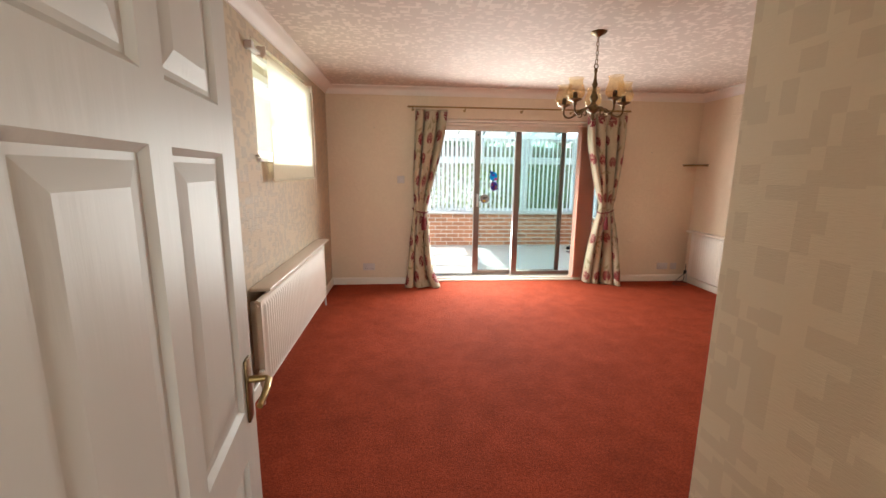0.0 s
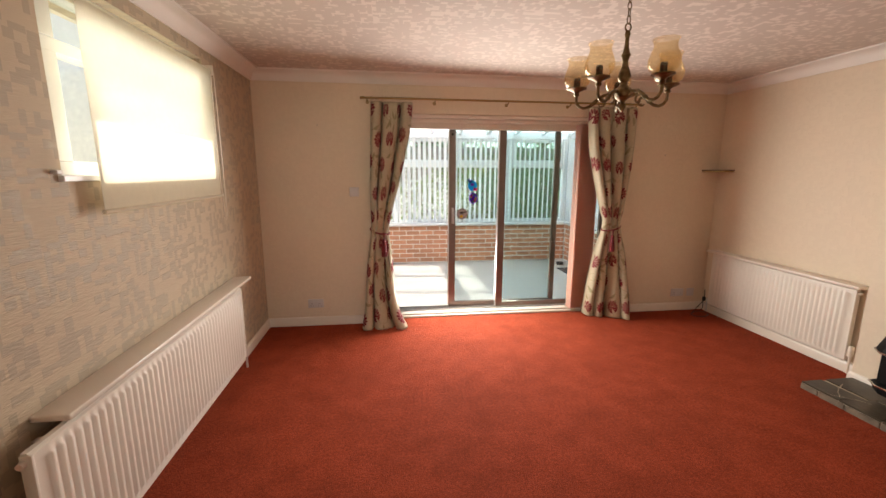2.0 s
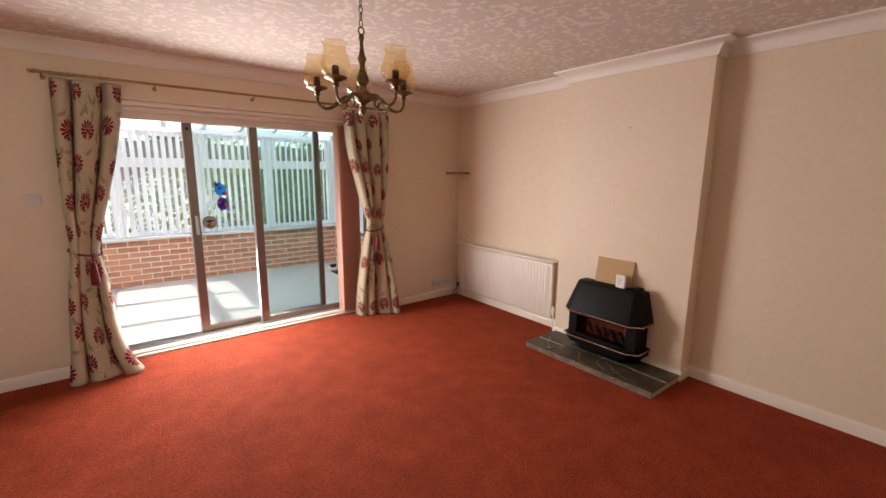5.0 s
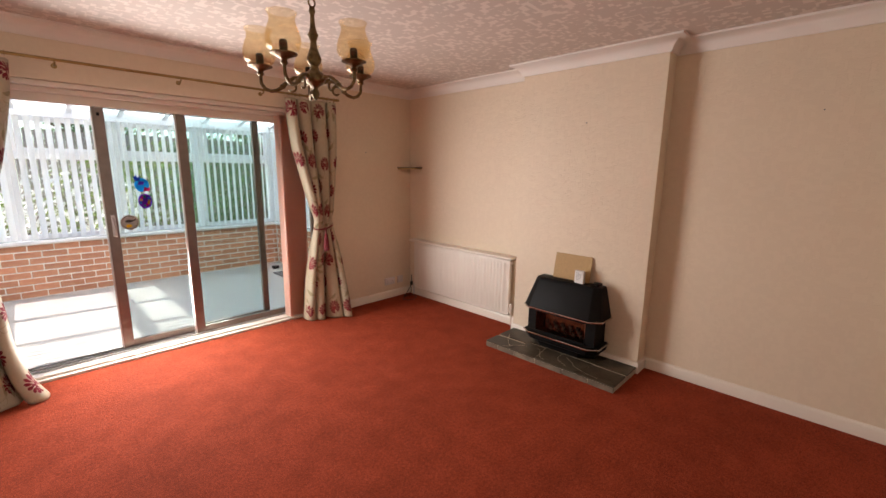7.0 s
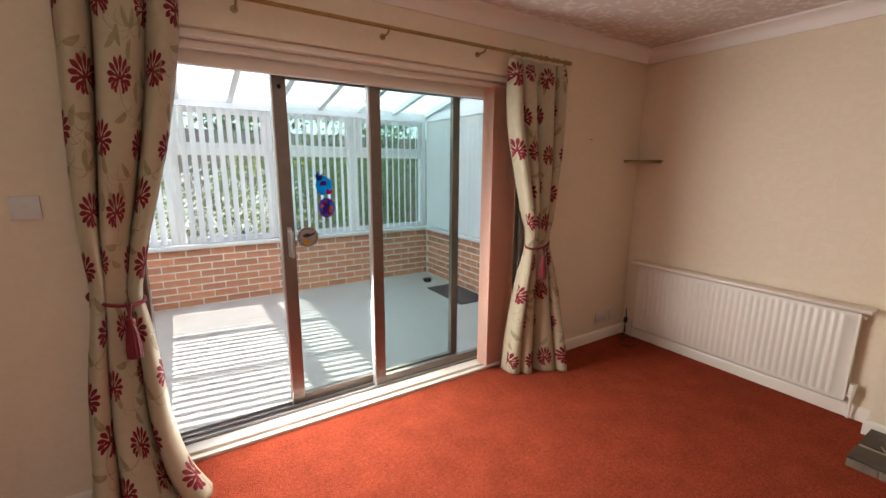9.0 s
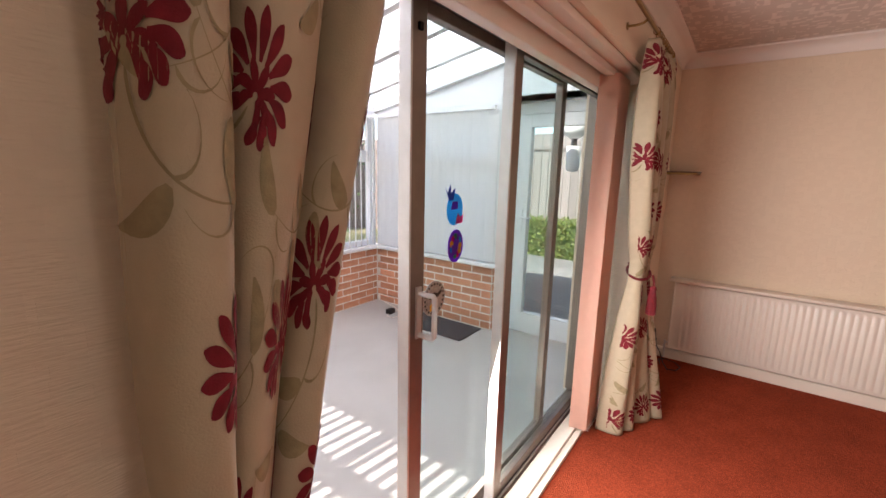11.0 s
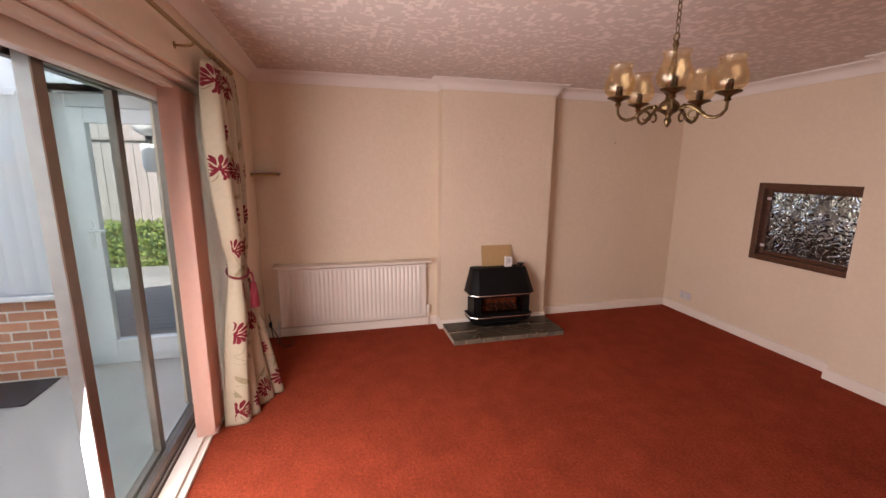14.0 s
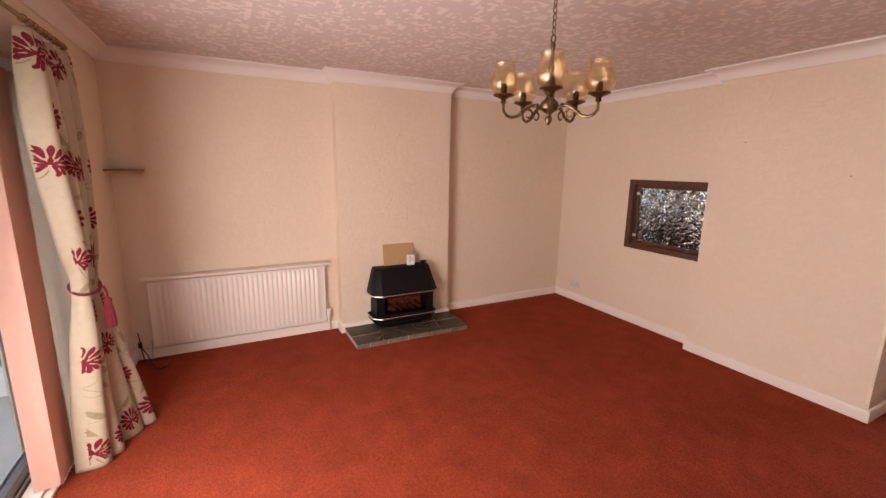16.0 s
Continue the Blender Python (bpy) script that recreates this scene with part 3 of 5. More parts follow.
        for d, s in ((0.10, 1), (0.17, -1), (0.23, 1)):
            a = ang + bend * d / 0.26
            q = (base[0] + math.sin(a) * d, base[1] - math.cos(a) * d)
            stroke(lf, q, a + s * 1.0, 0.008, 0.085, 0.031, 0.5 * s, 8, 0.8)
            stroke(lf, q, a - s * 0.8, 0.0, 0.07, 0.0045, -1.6 * s, 10, 0.3)
    for nm, b, m in (("flower_print", fl, M_FLOWER), ("leaf_print", lf, M_LEAF)):
        o = part(nm, b, m, th, "burgundy chrysanthemum print" if nm == "flower_print" else "olive leaf scroll print", True)
        o["kind"] = "stuff"
    # lining seen at the inner edge
    tz = top + (hem - top) * 0.555
    bm = bmesh.new()
    cx, rx = (keyed(0.555, xl) + keyed(0.555, xr)) / 2, (keyed(0.555, xr) - keyed(0.555, xl)) / 2 + 0.012
    ring = []
    for k in range(33):
        a = 2 * math.pi * k / 32
        ring.append((cx + rx * math.cos(a), keyed(0.555, yc) + 0.06 * math.sin(a), tz - 0.035 * (0.5 - 0.5 * math.sin(a)) - 0.02 * inner * math.cos(a) + 0.012))
    tube(bm, ring, 0.0075, 8, False)
    tube(bm, [(cx - 0.03 * inner, 5.0, tz + 0.03), (cx - 0.06 * inner, keyed(0.555, yc) + 0.045, tz + 0.01)], 0.006, 6)
    rope = part("tieback_rope", bm, M_ROPE, th, "burgundy rope tieback", True)
    bm = bmesh.new()
    tx, ty = tie_x, keyed(0.6, yc) - 0.088
    tube(bm, [(tx - 0.006, ty + 0.01, tz - 0.01), (tx, ty, tz - 0.05), (tx, ty, tz - 0.075)], 0.005, 6)
    tube(bm, [(tx + 0.012, ty + 0.01, tz - 0.01), (tx + 0.004, ty, tz - 0.05), (tx, ty, tz - 0.075)], 0.005, 6)
    rings = lathe(bm, [(0.0001, 0.0), (0.014, -0.004), (0.019, -0.018), (0.015, -0.032), (0.017, -0.038), (0.021, -0.07), (0.026, -0.13), (0.025, -0.165), (0.0001, -0.16)], (tx, ty, tz - 0.07), 24)
    for j, r in enumerate(rings[5:8]):
        for k, vtx in enumerate(r):
            s = 1 + (0.08 if k % 2 else -0.06)
            vtx.co.x, vtx.co.y = tx + (vtx.co.x - tx) * s, ty + (vtx.co.y - ty) * s
    part("tassel", bm, M_ROPE, rope, "burgundy tassel", True)
    # gathered heading tape with hooks and rings
    for k in range(9):
        hooks = bmesh.new()
        p = at((k + 0.5) / 9, 0.0)
        ringpts = [(p.x, 4.92 + 0.015 * math.cos(a), 2.135 + 0.015 * math.sin(a)) for a in (2 * math.pi * s / 10 for s in range(11))]
        tube(hooks, ringpts, 0.0022, 5, False)
        part("curtain_ring", hooks, M_BRASS, th, "brass curtain ring", True)
    return th


curtain("cream curtain with burgundy flowers tied back at the open patio door",
        [(0, 0.09), (0.24, 0.07), (0.415, 0.063), (0.52, 0.072), (0.57, 0.065), (0.68, 0.03), (0.82, 0.0), (0.9, -0.012), (1, -0.045)],
        [(0, 0.468), (0.095, 0.448), (0.24, 0.388), (0.36, 0.324), (0.447, 0.272), (0.52, 0.236), (0.56, 0.222), (0.63, 0.242), (0.743, 0.262), (0.82, 0.272), (0.93, 0.32), (1, 0.39)],
        [(0, 4.925), (0.555, 4.93), (0.8, 4.895), (1, 4.835)], 3, 0.185, 1, 3.0, [(0, 0.03), (0.3, 0.10), (0.56, 0.04), (1, 0.0)])
curtain("cream curtain with burgundy flowers tied back beside the peach blind",
        [(0, 2.165), (0.18, 2.21), (0.33, 2.288), (0.475, 2.37), (0.53, 2.4), (0.67, 2.345), (0.84, 2.298), (1, 2.27)],
        [(0, 2.655), (0.2, 2.642), (0.36, 2.61), (0.48, 2.575), (0.535, 2.558), (0.68, 2.612), (0.86, 2.655), (1, 2.67)],
        [(0, 4.93), (0.555, 4.935), (0.8, 4.92), (1, 4.89)], 11, 2.455, -1, 4.0, [(0, 0.0), (0.55, -0.03), (0.8, -0.1), (1, -0.17)])


# ---- radiators ----
def radiator(label, length, height, m, valve_end, stand=0.0, group="radiators"):
    """Panel radiator; local x along the wall, y out of it, z up from its bottom edge."""
    th = thing("radiator", (0, 0, 0), label, "radiator", group)
    bm = bmesh.new()
    pitch = 0.0395
    n = int((length - 0.06) / pitch)
    x0 = (length - n * pitch) / 2
    prof = [(0.0, 0.0)]
    for k in range(n):
        b = x0 + k * pitch
        prof += [(b + 0.004, 0.0), (b + 0.011, 0.009), (b + 0.028, 0.009), (b + 0.035, 0.0)]
    prof.append((length, 0.0))
    hz = [(0.0, 0.0, -0.012), (0.008, 0.0, 0.0), (0.03, 0.0, 0.0), (0.045, 1.0, 0.0), (height - 0.045, 1.0, 0.0), (height - 0.03, 0.0, 0.0), (height - 0.008, 0.0, 0.0), (height, 0.0, -0.012)]
    g = [[bm.verts.new((x, 0.055 + y * k + off, z)) for x, y in prof] for z, k, off in hz]
    for a, b in zip(g, g[1:]):
        for i in range(len(prof) - 1):
            bm.faces.new((a[i], a[i + 1], b[i + 1], b[i]))
    part("front_panel", bm, M_RAD, th, "", True)
    bm = bmesh.new()
    add_box(bm, 0.0, length, 0.025, 0.043, 0.0, height)
    part("back_panel", bm, M_RAD, th)
    for x in (0.0, length):
        bm = bmesh.new()
        add_box(bm, x - 0.006, x + 0.006, 0.022, 0.058, 0.012, height - 0.006)
        bevelled(bm, 0.004)
        part("end_seam", bm, M_RAD, th, "", True)
    bm = bmesh.new()
    xe, s = (length, 1) if valve_end else (0, -1)
    tube(bm, [(xe, 0.045, 0.045), (xe + s * 0.03, 0.045, 0.045)], 0.009, 10)
    tube(bm, [(xe + s * 0.03, 0.045, 0.045), (xe + s * 0.03, 0.045, -0.09)], 0.0075, 10)
    tail = part("pipe_tail", bm, M_WHITE, th, "", True)
    bm = bmesh.new()
    lathe(bm, [(0.0001, 0.0), (0.013, 0.0), (0.013, 0.022), (0.018, 0.026), (0.019, 0.075), (0.016, 0.085), (0.0001, 0.087)], (xe + s * 0.03, 0.045, 0.038), 14)
    part("valve", bm, M_WHITE, tail, "white radiator valve", True)
    bm = bmesh.new()
    tube(bm, [(length - xe, 0.045, 0.045), (length - xe - s * 0.025, 0.045, 0.045)], 0.009, 10)
    tube(bm, [(length - xe - s * 0.025, 0.045, 0.06), (length - xe - s * 0.025, 0.045, -0.09)], 0.0075, 10)
    part("lockshield", bm, M_ALU_LIGHT, th, "", True)
    for x in (0.15, length - 0.15):
        bm = bmesh.new()
        add_box(bm, x - 0.015, x + 0.015, -stand, 0.03, 0.05, height - 0.05)
        part("wall_bracket", bm, M_RAD, th)
    bm = bmesh.new()
    tube(bm, [(xe, 0.034, height - 0.03), (xe + s * 0.022, 0.034, height - 0.03)], 0.011, 10)
    part("vent_plug", bm, M_RAD, th, "", True)
    th.matrix_world = m
    return th


def shelf_board(label, x0, x1, y0, y1, z0, z1):
    th = thing("radiator_shelf", ((x0 + x1) / 2, (y0 + y1) / 2, z0), label, "shelf", "radiator shelves")
    bm = bmesh.new()
    add_box(bm, x0, x1, y0, y1, z0, z1)
    bevelled(bm, 0.006, 3)
    part("board", bm, M_WHITE, th, "", True)
    for y in (y0 + 0.25, y1 - 0.25):
        bm = bmesh.new()
        wx = x0 if x0 < 1 else x1
        add_box(bm, min(wx, wx + (0.05 if x0 < 1 else -0.05)), max(wx, wx + (0.05 if x0 < 1 else -0.05)), y - 0.012, y + 0.012, z0 - 0.035, z0)
        part("bracket", bm, M_WHITE, th)
    return th


radiator("long white panel radiator under the high side window", 1.79, 0.535, pose(XL + 0.056, 4.035, 0.13, 0, 0, -90), True, 0.056)
shelf_board("cream painted shelf over the long radiator", XL, -0.822, 2.387, 4.24, 0.678, 0.70)
radiator("white panel radiator in the chimney alcove", 1.36, 0.555, pose(XR, 3.495, 0.10, 0, 0, 90), False)
shelf_board("cream painted shelf over the alcove radiator", XR - 0.115, XR, 3.44, 4.895, 0.668, 0.69)
boxes_pipe = thing("heating_pipe", (3.62, 3.42, 0.03), "white painted heating pipe along the alcove skirting", "pipe")
bm = bmesh.new()
tube(bm, [(XR - 0.028, 4.9, 0.105), (XR - 0.028, 3.47, 0.105), (XR - 0.04, 3.465, 0.10)], 0.0075, 8)
part("pipe", bm, M_WHITE, boxes_pipe, "", True)


# ---- switches and sockets ----
M_PLATE = mat("cream_plastic", (0.62, 0.58, 0.57), 0.3, vary=0.03, scale=10)
M_DARK = mat("dark_slot", (0.03, 0.028, 0.025), 0.6, vary=0.1)


def wall_plate(name, label, w, m, kind):
    """Plate facing local -y."""
    th = thing(name, (0, 0, 0), label, "switch" if kind == "switch" else "socket")
    bm = bmesh.new()
    add_box(bm, -w / 2, w / 2, -0.009, 0.0, -0.043, 0.043)
    bevelled(bm, 0.003, 2)
    part("plate", bm, M_PLATE, th, "", True)
    gangs = [0.0] if w < 0.1 else [-0.036, 0.036]
    for gx in gangs:
        if kind == "switch":
            bm = bmesh.new()
            add_box(bm, gx - 0.006, gx + 0.006, -0.014, -0.009, -0.012, 0.012)
            bevelled(bm, 0.002)
            part("rocker", bm, M_PLATE, th)
        elif kind == "socket":
            for dx, dz, a, b in ((0, -0.001, 0.002, 0.004), (-0.011, -0.022, 0.003, 0.0018), (0.011, -0.022, 0.003, 0.0018)):
                bm = bmesh.new()
                add_box(bm, gx + dx - a, gx + dx + a, -0.0102, -0.0088, dz - b, dz + b)
                part("pin_hole", bm, M_DARK, th)
            bm = bmesh.new()
            s = 1 if gx >= 0 else -1
            add_box(bm, gx - 0.0055 - s * 0.022, gx + 0.0055 - s * 0.022, -0.0125, -0.009, 0.012, 0.027)
            bevelled(bm, 0.001)
            part("rocker", bm, M_PLATE, th)
    th.matrix_world = m
    return th


wall_plate("wall_socket", "cream double wall socket above the skirting", 0.146, pose(-0.49, YF, 0.222), "socket")
wall_plate("light_switch", "cream double light switch beside the curtain", 0.086, pose(-0.086, YF, 1.30), "switch")
wall_plate("wall_socket", "cream double wall socket near the corner", 0.146, pose(3.345, YF, 0.20), "socket")
wall_plate("aerial_socket", "cream single aerial socket near the corner", 0.086, pose(3.50, YF, 0.20), "blank")
wall_plate("wall_socket", "cream double wall socket below the hatch", 0.146, pose(3.35, YB, 0.20, 0, 0, 180), "socket")

# ---- corner shelf ----
M_WOODD = mat("dark_wood", (0.06, 0.026, 0.013), 0.35, color2=(0.12, 0.05, 0.025), scale=6, stretch=(8, 1, 8), bump=0.1, bump_scale=80)
cs = thing("corner_shelf", (3.6, 4.92, 1.505), "small brown corner shelf with a brass edge", "shelf")
for nm, z0, z1, k, m in (("top", 1.508, 1.518, 0.0, M_WOODD), ("edge", 1.494, 1.508, 0.008, M_BRASS)):
    bm = bmesh.new()
    pts = [(XR, YF), (XR, 4.785 + k), (XR - 0.09 + k, 4.8 + k), (XR - 0.16 + k, 4.91 + k * 0.5), (XR - 0.19 + k, YF)]
    lo = [bm.verts.new((*p, z0)) for p in pts]
    hi = [bm.verts.new((*p, z1)) for p in pts]
    bm.faces.new(lo[::-1])
    bm.faces.new(hi)
    for i in range(len(pts)):
        bm.faces.new((lo[i], lo[(i + 1) % len(pts)], hi[(i + 1) % len(pts)], hi[i]))
    part(nm, bm, m, cs)

# ---- loose cable in the corner ----
M_CABLE = mat("black_cable", (0.015, 0.014, 0.014), 0.5, vary=0.2)
cab = thing("aerial_cable", (3.55, 4.85, 0), "black aerial cable coiled on the carpet in the corner", "cable")
bm = bmesh.new()
tube(bm, [(3.655, 4.965, 0.23), (3.65, 4.955, 0.15), (3.62, 4.94, 0.10), (3.55, 4.90, 0.075), (3.46, 4.86, 0.03), (3.40, 4.82, 0.006), (3.42, 4.76, 0.006), (3.50, 4.74, 0.006), (3.58, 4.79, 0.006), (3.60, 4.86, 0.007), (3.55, 4.9, 0.012), (3.47, 4.88, 0.008)], 0.0042, 6)
tube(bm, [(3.65, 4.955, 0.16), (3.635, 4.95, 0.09), (3.63, 4.94, 0.03), (3.60, 4.93, 0.006)], 0.0042, 6)
part("cord", bm, M_CABLE, cab, "", True)
bm = bmesh.new()
add_box(bm, 3.635, 3.662, 4.945, 4.97, 0.105, 0.15)
bevelled(bm, 0.004)
part("plug", bm, M_CABLE, cab)

# ---- nails left in the walls ----
M_STEEL = mat("dull_steel", (0.3, 0.28, 0.26), 0.4, 0.9, vary=0.1)
for i, (p, d) in enumerate((((-0.39, YF, 1.90), (0, -1, 0)), ((3.04, YF, 1.663), (0, -1, 0)), ((BX, 2.775, 1.856), (-1, 0, 0)), ((XR, 1.436, 1.85), (-1, 0, 0)), ((1.612, PIER[2], 1.786), (0, 1, 0)), ((0.965, PIER[2], 1.553), (0, 1, 0)))):
    bm = bmesh.new()
    tube(bm, [p, [a + b * 0.018 for a, b in zip(p, d)]], 0.0022, 6)
    tube(bm, [[a + b * 0.018 for a, b in zip(p, d)], [a + b * 0.0195 for a, b in zip(p, d)]], 0.0045, 8)
    tagged(link("picture_nail", bm, M_STEEL, None, "", True), "small steel picture nail in the papered wall", "nail", "picture nails")

# ---- hearth ----
M_VEIN = mat("pale_joint", (0.42, 0.36, 0.28), 0.7, vary=0.15, scale=40, bump=0.3)
M_STONEEDGE = mat("hearth_edge", (0.22, 0.17, 0.12), 0.7, color2=(0.12, 0.09, 0.065), scale=14, bump=0.4, bump_scale=60)
hearth = thing("hearth", (3.3, 2.8, 0), "low polished dark slate hearth with pale joints", "hearth")
HY0, HY1, HX = 2.232, 3.345, 3.092
boxes("bed", M_VEIN, [(HX + 0.006, BX - 0.001, HY0 + 0.006, HY1 - 0.006, 0.0, 0.043)], hearth)
rng = random.Random(5)
cuts = [(HY0, HY0), (2.52, 2.44), (2.86, 2.93), (3.10, 3.02), (HY1, HY1)]
for (a0, a1), (b0, b1) in zip(cuts, cuts[1:]):
    mid = HX + (BX - HX) * rng.uniform(0.45, 0.6)
    for x0, x1, fa, fb in ((HX, mid - 0.02, 0.0, 0.5), (mid, BX - 0.002, 0.5, 1.0)):
        g = 0.003
        ya0, ya1 = a0 + (a1 - a0) * fa, a0 + (a1 - a0) * fb
        yb0, yb1 = b0 + (b1 - b0) * fa, b0 + (b1 - b0) * fb
        x1b = x1 + rng.uniform(-0.03, 0.012) if x1 < BX - 0.01 else x1
        bm = bmesh.new()
        lo = [bm.verts.new(p) for p in ((x0 + g, ya0 + g, 0.038), (x1 - g, ya1 + g, 0.038), (x1b - g, yb1 - g, 0.038), (x0 + g, yb0 - g, 0.038))]
        hi = [bm.verts.new(v.co + Vector((0, 0, 0.012))) for v in lo]
        bm.faces.new(lo[::-1])
        bm.faces.new(hi)
        for i in range(4):
            bm.faces.new((lo[i], lo[(i + 1) % 4], hi[(i + 1) % 4], hi[i]))
        bevelled(bm, 0.0015, 1)
        part("slate", bm, M_SLATE, hearth)
for vx, vy, va, vn in ((3.12, 2.36, 0.9, 16), (3.14, 2.62, 0.55, 13), (3.11, 2.78, 1.2, 11), (3.24, 3.02, 2.2, 10), (3.13, 3.12, 0.5, 12)):
    bm = bmesh.new()
    q, va2, line = Vector((vx, vy, 0.0502)), va, []
    for k in range(vn):
        line.append(q.copy())
        va2 += rng.uniform(-0.35, 0.35)
        q = q + Vector((math.cos(va2) * 0.022, math.sin(va2) * 0.026, 0))
    for a, b in zip(line, line[1:]):
        w = (b - a).normalized().cross(Vector((0, 0, 1))) * rng.uniform(0.0012, 0.0032)
        bm.faces.new([bm.verts.new(p) for p in (a - w, b - w, b + w, a + w)])
    part("vein", bm, M_VEIN, hearth, "thin pale vein")
y = HY0
while y < HY1 - 0.02:
    w = min(rng.uniform(0.12, 0.28), HY1 - y)
    boxes("edge_stone", M_STONEEDGE, [(HX - 0.002, HX + 0.01, y + 0.004, y + w - 0.004, 0.0, 0.036)], hearth, 0.002)
    y += w

# ---- gas fire ----
def loft(bm, levels, cap=True):
    """Solid through plan outlines of equal length at rising heights."""
    rings = [[bm.verts.new((x, y, z)) for x, y in poly] for z, poly in levels]
    for a, b in zip(rings, rings[1:]):
        for i in range(len(a)):
            bm.faces.new((a[i], a[(i + 1) % len(a)], b[(i + 1) % len(b)], b[i]))
    if cap:
        bm.faces.new(rings[0][::-1])
        bm.faces.new(rings[-1])


FY = 2.79


def outline(front, back, half, cham):
    return [(back, FY - half), (back, FY + half), (front + cham * 0.9, FY + half), (front, FY + half - cham), (front, FY - half + cham), (front + cham * 0.9, FY - half)]


fire = thing("gas_fire", (3.4, FY, 0.05), "black enamelled gas fire with chrome trims on the hearth", "gas fire")
bm = bmesh.new()
loft(bm, [(0.051, outline(3.285, 3.49, 0.265, 0.1)), (0.10, outline(3.265, 3.5, 0.285, 0.1)), (0.118, outline(3.235, 3.5, 0.315, 0.07)), (0.178, outline(3.225, 3.5, 0.325, 0.07)), (0.184, outline(3.235, 3.5, 0.318, 0.07))])
bevelled(bm, 0.004, 2)
part("base", bm, M_BLACK, fire, "", True)
bm = bmesh.new()
fr, bk = 3.262, 3.5
for d in ((fr + 0.02, bk, FY - 0.292, FY - 0.215, 0.178, 0.408), (fr + 0.02, bk, FY + 0.215, FY + 0.292, 0.178, 0.408), (3.40, bk, FY - 0.215, FY + 0.215, 0.178, 0.408), (fr, 3.40, FY - 0.215, FY + 0.215, 0.178, 0.2), (fr, 3.40, FY - 0.215, FY + 0.215, 0.372, 0.408)):
    add_box(bm, *d)
firebox = part("firebox", bm, M_BLACK, fire)
M_COALBACK = mat("fire_back", (0.34, 0.09, 0.03), 0.8, color2=(0.12, 0.035, 0.015), scale=18, bump=0.4)
boxes("fire_back", M_COALBACK, [(3.375, 3.395, FY - 0.19, FY + 0.17, 0.2, 0.372)], firebox, 0.0, "brown-red ceramic fire back")
M_COAL = mat("coal", (0.03, 0.022, 0.018), 0.8, color2=(0.09, 0.035, 0.02), scale=40, bump=0.8, bump_scale=90, per_piece=0.3)
for k in range(15):
    bm = bmesh.new()
    bmesh.ops.create_icosphere(bm, subdivisions=1, radius=0.024)
    for v in bm.verts:
        v.co *= rng.uniform(0.75, 1.15)
        v.co += Vector((3.335 + (k % 3) * 0.014, FY - 0.17 + k * 0.0225, 0.222 + 0.026 * (k % 3)))
    part("coal", bm, M_COAL, firebox)
M_SMOKE = pane("smoked_glass", (0.66, 0.58, 0.52), 0.05)
pane_box("pane", (3.268, 3.272, FY - 0.213, FY + 0.213, 0.201, 0.371), M_SMOKE, fire)
bm = bmesh.new()
loft(bm, [(0.4, outline(3.222, 3.5, 0.33, 0.075)), (0.415, outline(3.218, 3.5, 0.333, 0.075)), (0.645, outline(3.33, 3.5, 0.282, 0.05)), (0.668, outline(3.345, 3.5, 0.274, 0.045))])
bevelled(bm, 0.005, 2)
hood = part("hood", bm, M_BLACK, fire, "", True)
M_CHROME = mat("chrome", (0.72, 0.68, 0.63), 0.12, 1.0, vary=0.04)
for z, o in ((0.408, outline(3.214, 3.5, 0.337, 0.075)), (0.171, outline(3.219, 3.5, 0.33, 0.07))):
    bm = bmesh.new()
    tube(bm, [(x, y, z) for x, y in (o[1], o[2], o[3], o[4], o[5], o[0])], 0.0062, 8)
    part("trim_bar", bm, M_CHROME, fire, "chrome trim bar", True)
bm = bmesh.new()
for k in range(9):
    add_box(bm, 3.35, 3.47, FY - 0.2 + k * 0.045, FY - 0.165 + k * 0.045, 0.666, 0.673)
part("top_grille", bm, M_BLACK, hood)
bm = bmesh.new()
lathe(bm, [(0.0001, 0.0), (0.012, 0.0), (0.012, 0.018), (0.034, 0.02), (0.034, 0.03), (0.0001, 0.032)], (3.42, FY - 0.235, 0.667), 16)
part("control_knob", bm, M_BLACK, hood, "", True)
bm = bmesh.new()
lathe(bm, [(0.0001, 0.0), (0.011, 0.0), (0.011, 0.004), (0.0001, 0.006)], (3.331, FY + 0.02, 0.60), 12, Euler((0, radians(-90), 0)))
part("badge", bm, M_CHROME, hood, "", True)
fire.location += Vector((0.03, 0.0, 0.0))
fire.scale = (0.86, 1.0, 0.925)
M_BOARD = mat("fibreboard", (0.45, 0.29, 0.13), 0.7, vary=0.06, scale=60, bump=0.1, bump_scale=200)
bd = boxes("fibreboard_panel", M_BOARD, [(-0.004, 0.004, -0.158, 0.158, 0.0, 0.208)], None, 0.001)
bd.matrix_world = pose(3.474, 2.797, 0.623, 0, 11, 0)
tagged(bd, "plain brown fibreboard panel leaning on the chimney breast", "board")
M_CARD = mat("white_card", (0.75, 0.73, 0.7), 0.5, vary=0.03)
crd = thing("small_box", (3.43, 2.70, 0.622), "small white box with printed lines on the gas fire", "box")
boxes("carton", M_CARD, [(3.415, 3.445, 2.662, 2.736, 0.624, 0.726)], crd, 0.002)
M_INK = mat("grey_ink", (0.2, 0.2, 0.22), 0.6, vary=0.05)
for k, w in enumerate((0.03, 0.045, 0.04, 0.045, 0.035, 0.025)):
    boxes("printed_line", M_INK, [(3.4142, 3.4149, 2.724 - w, 2.724, 0.708 - k * 0.011, 0.711 - k * 0.011)], crd)

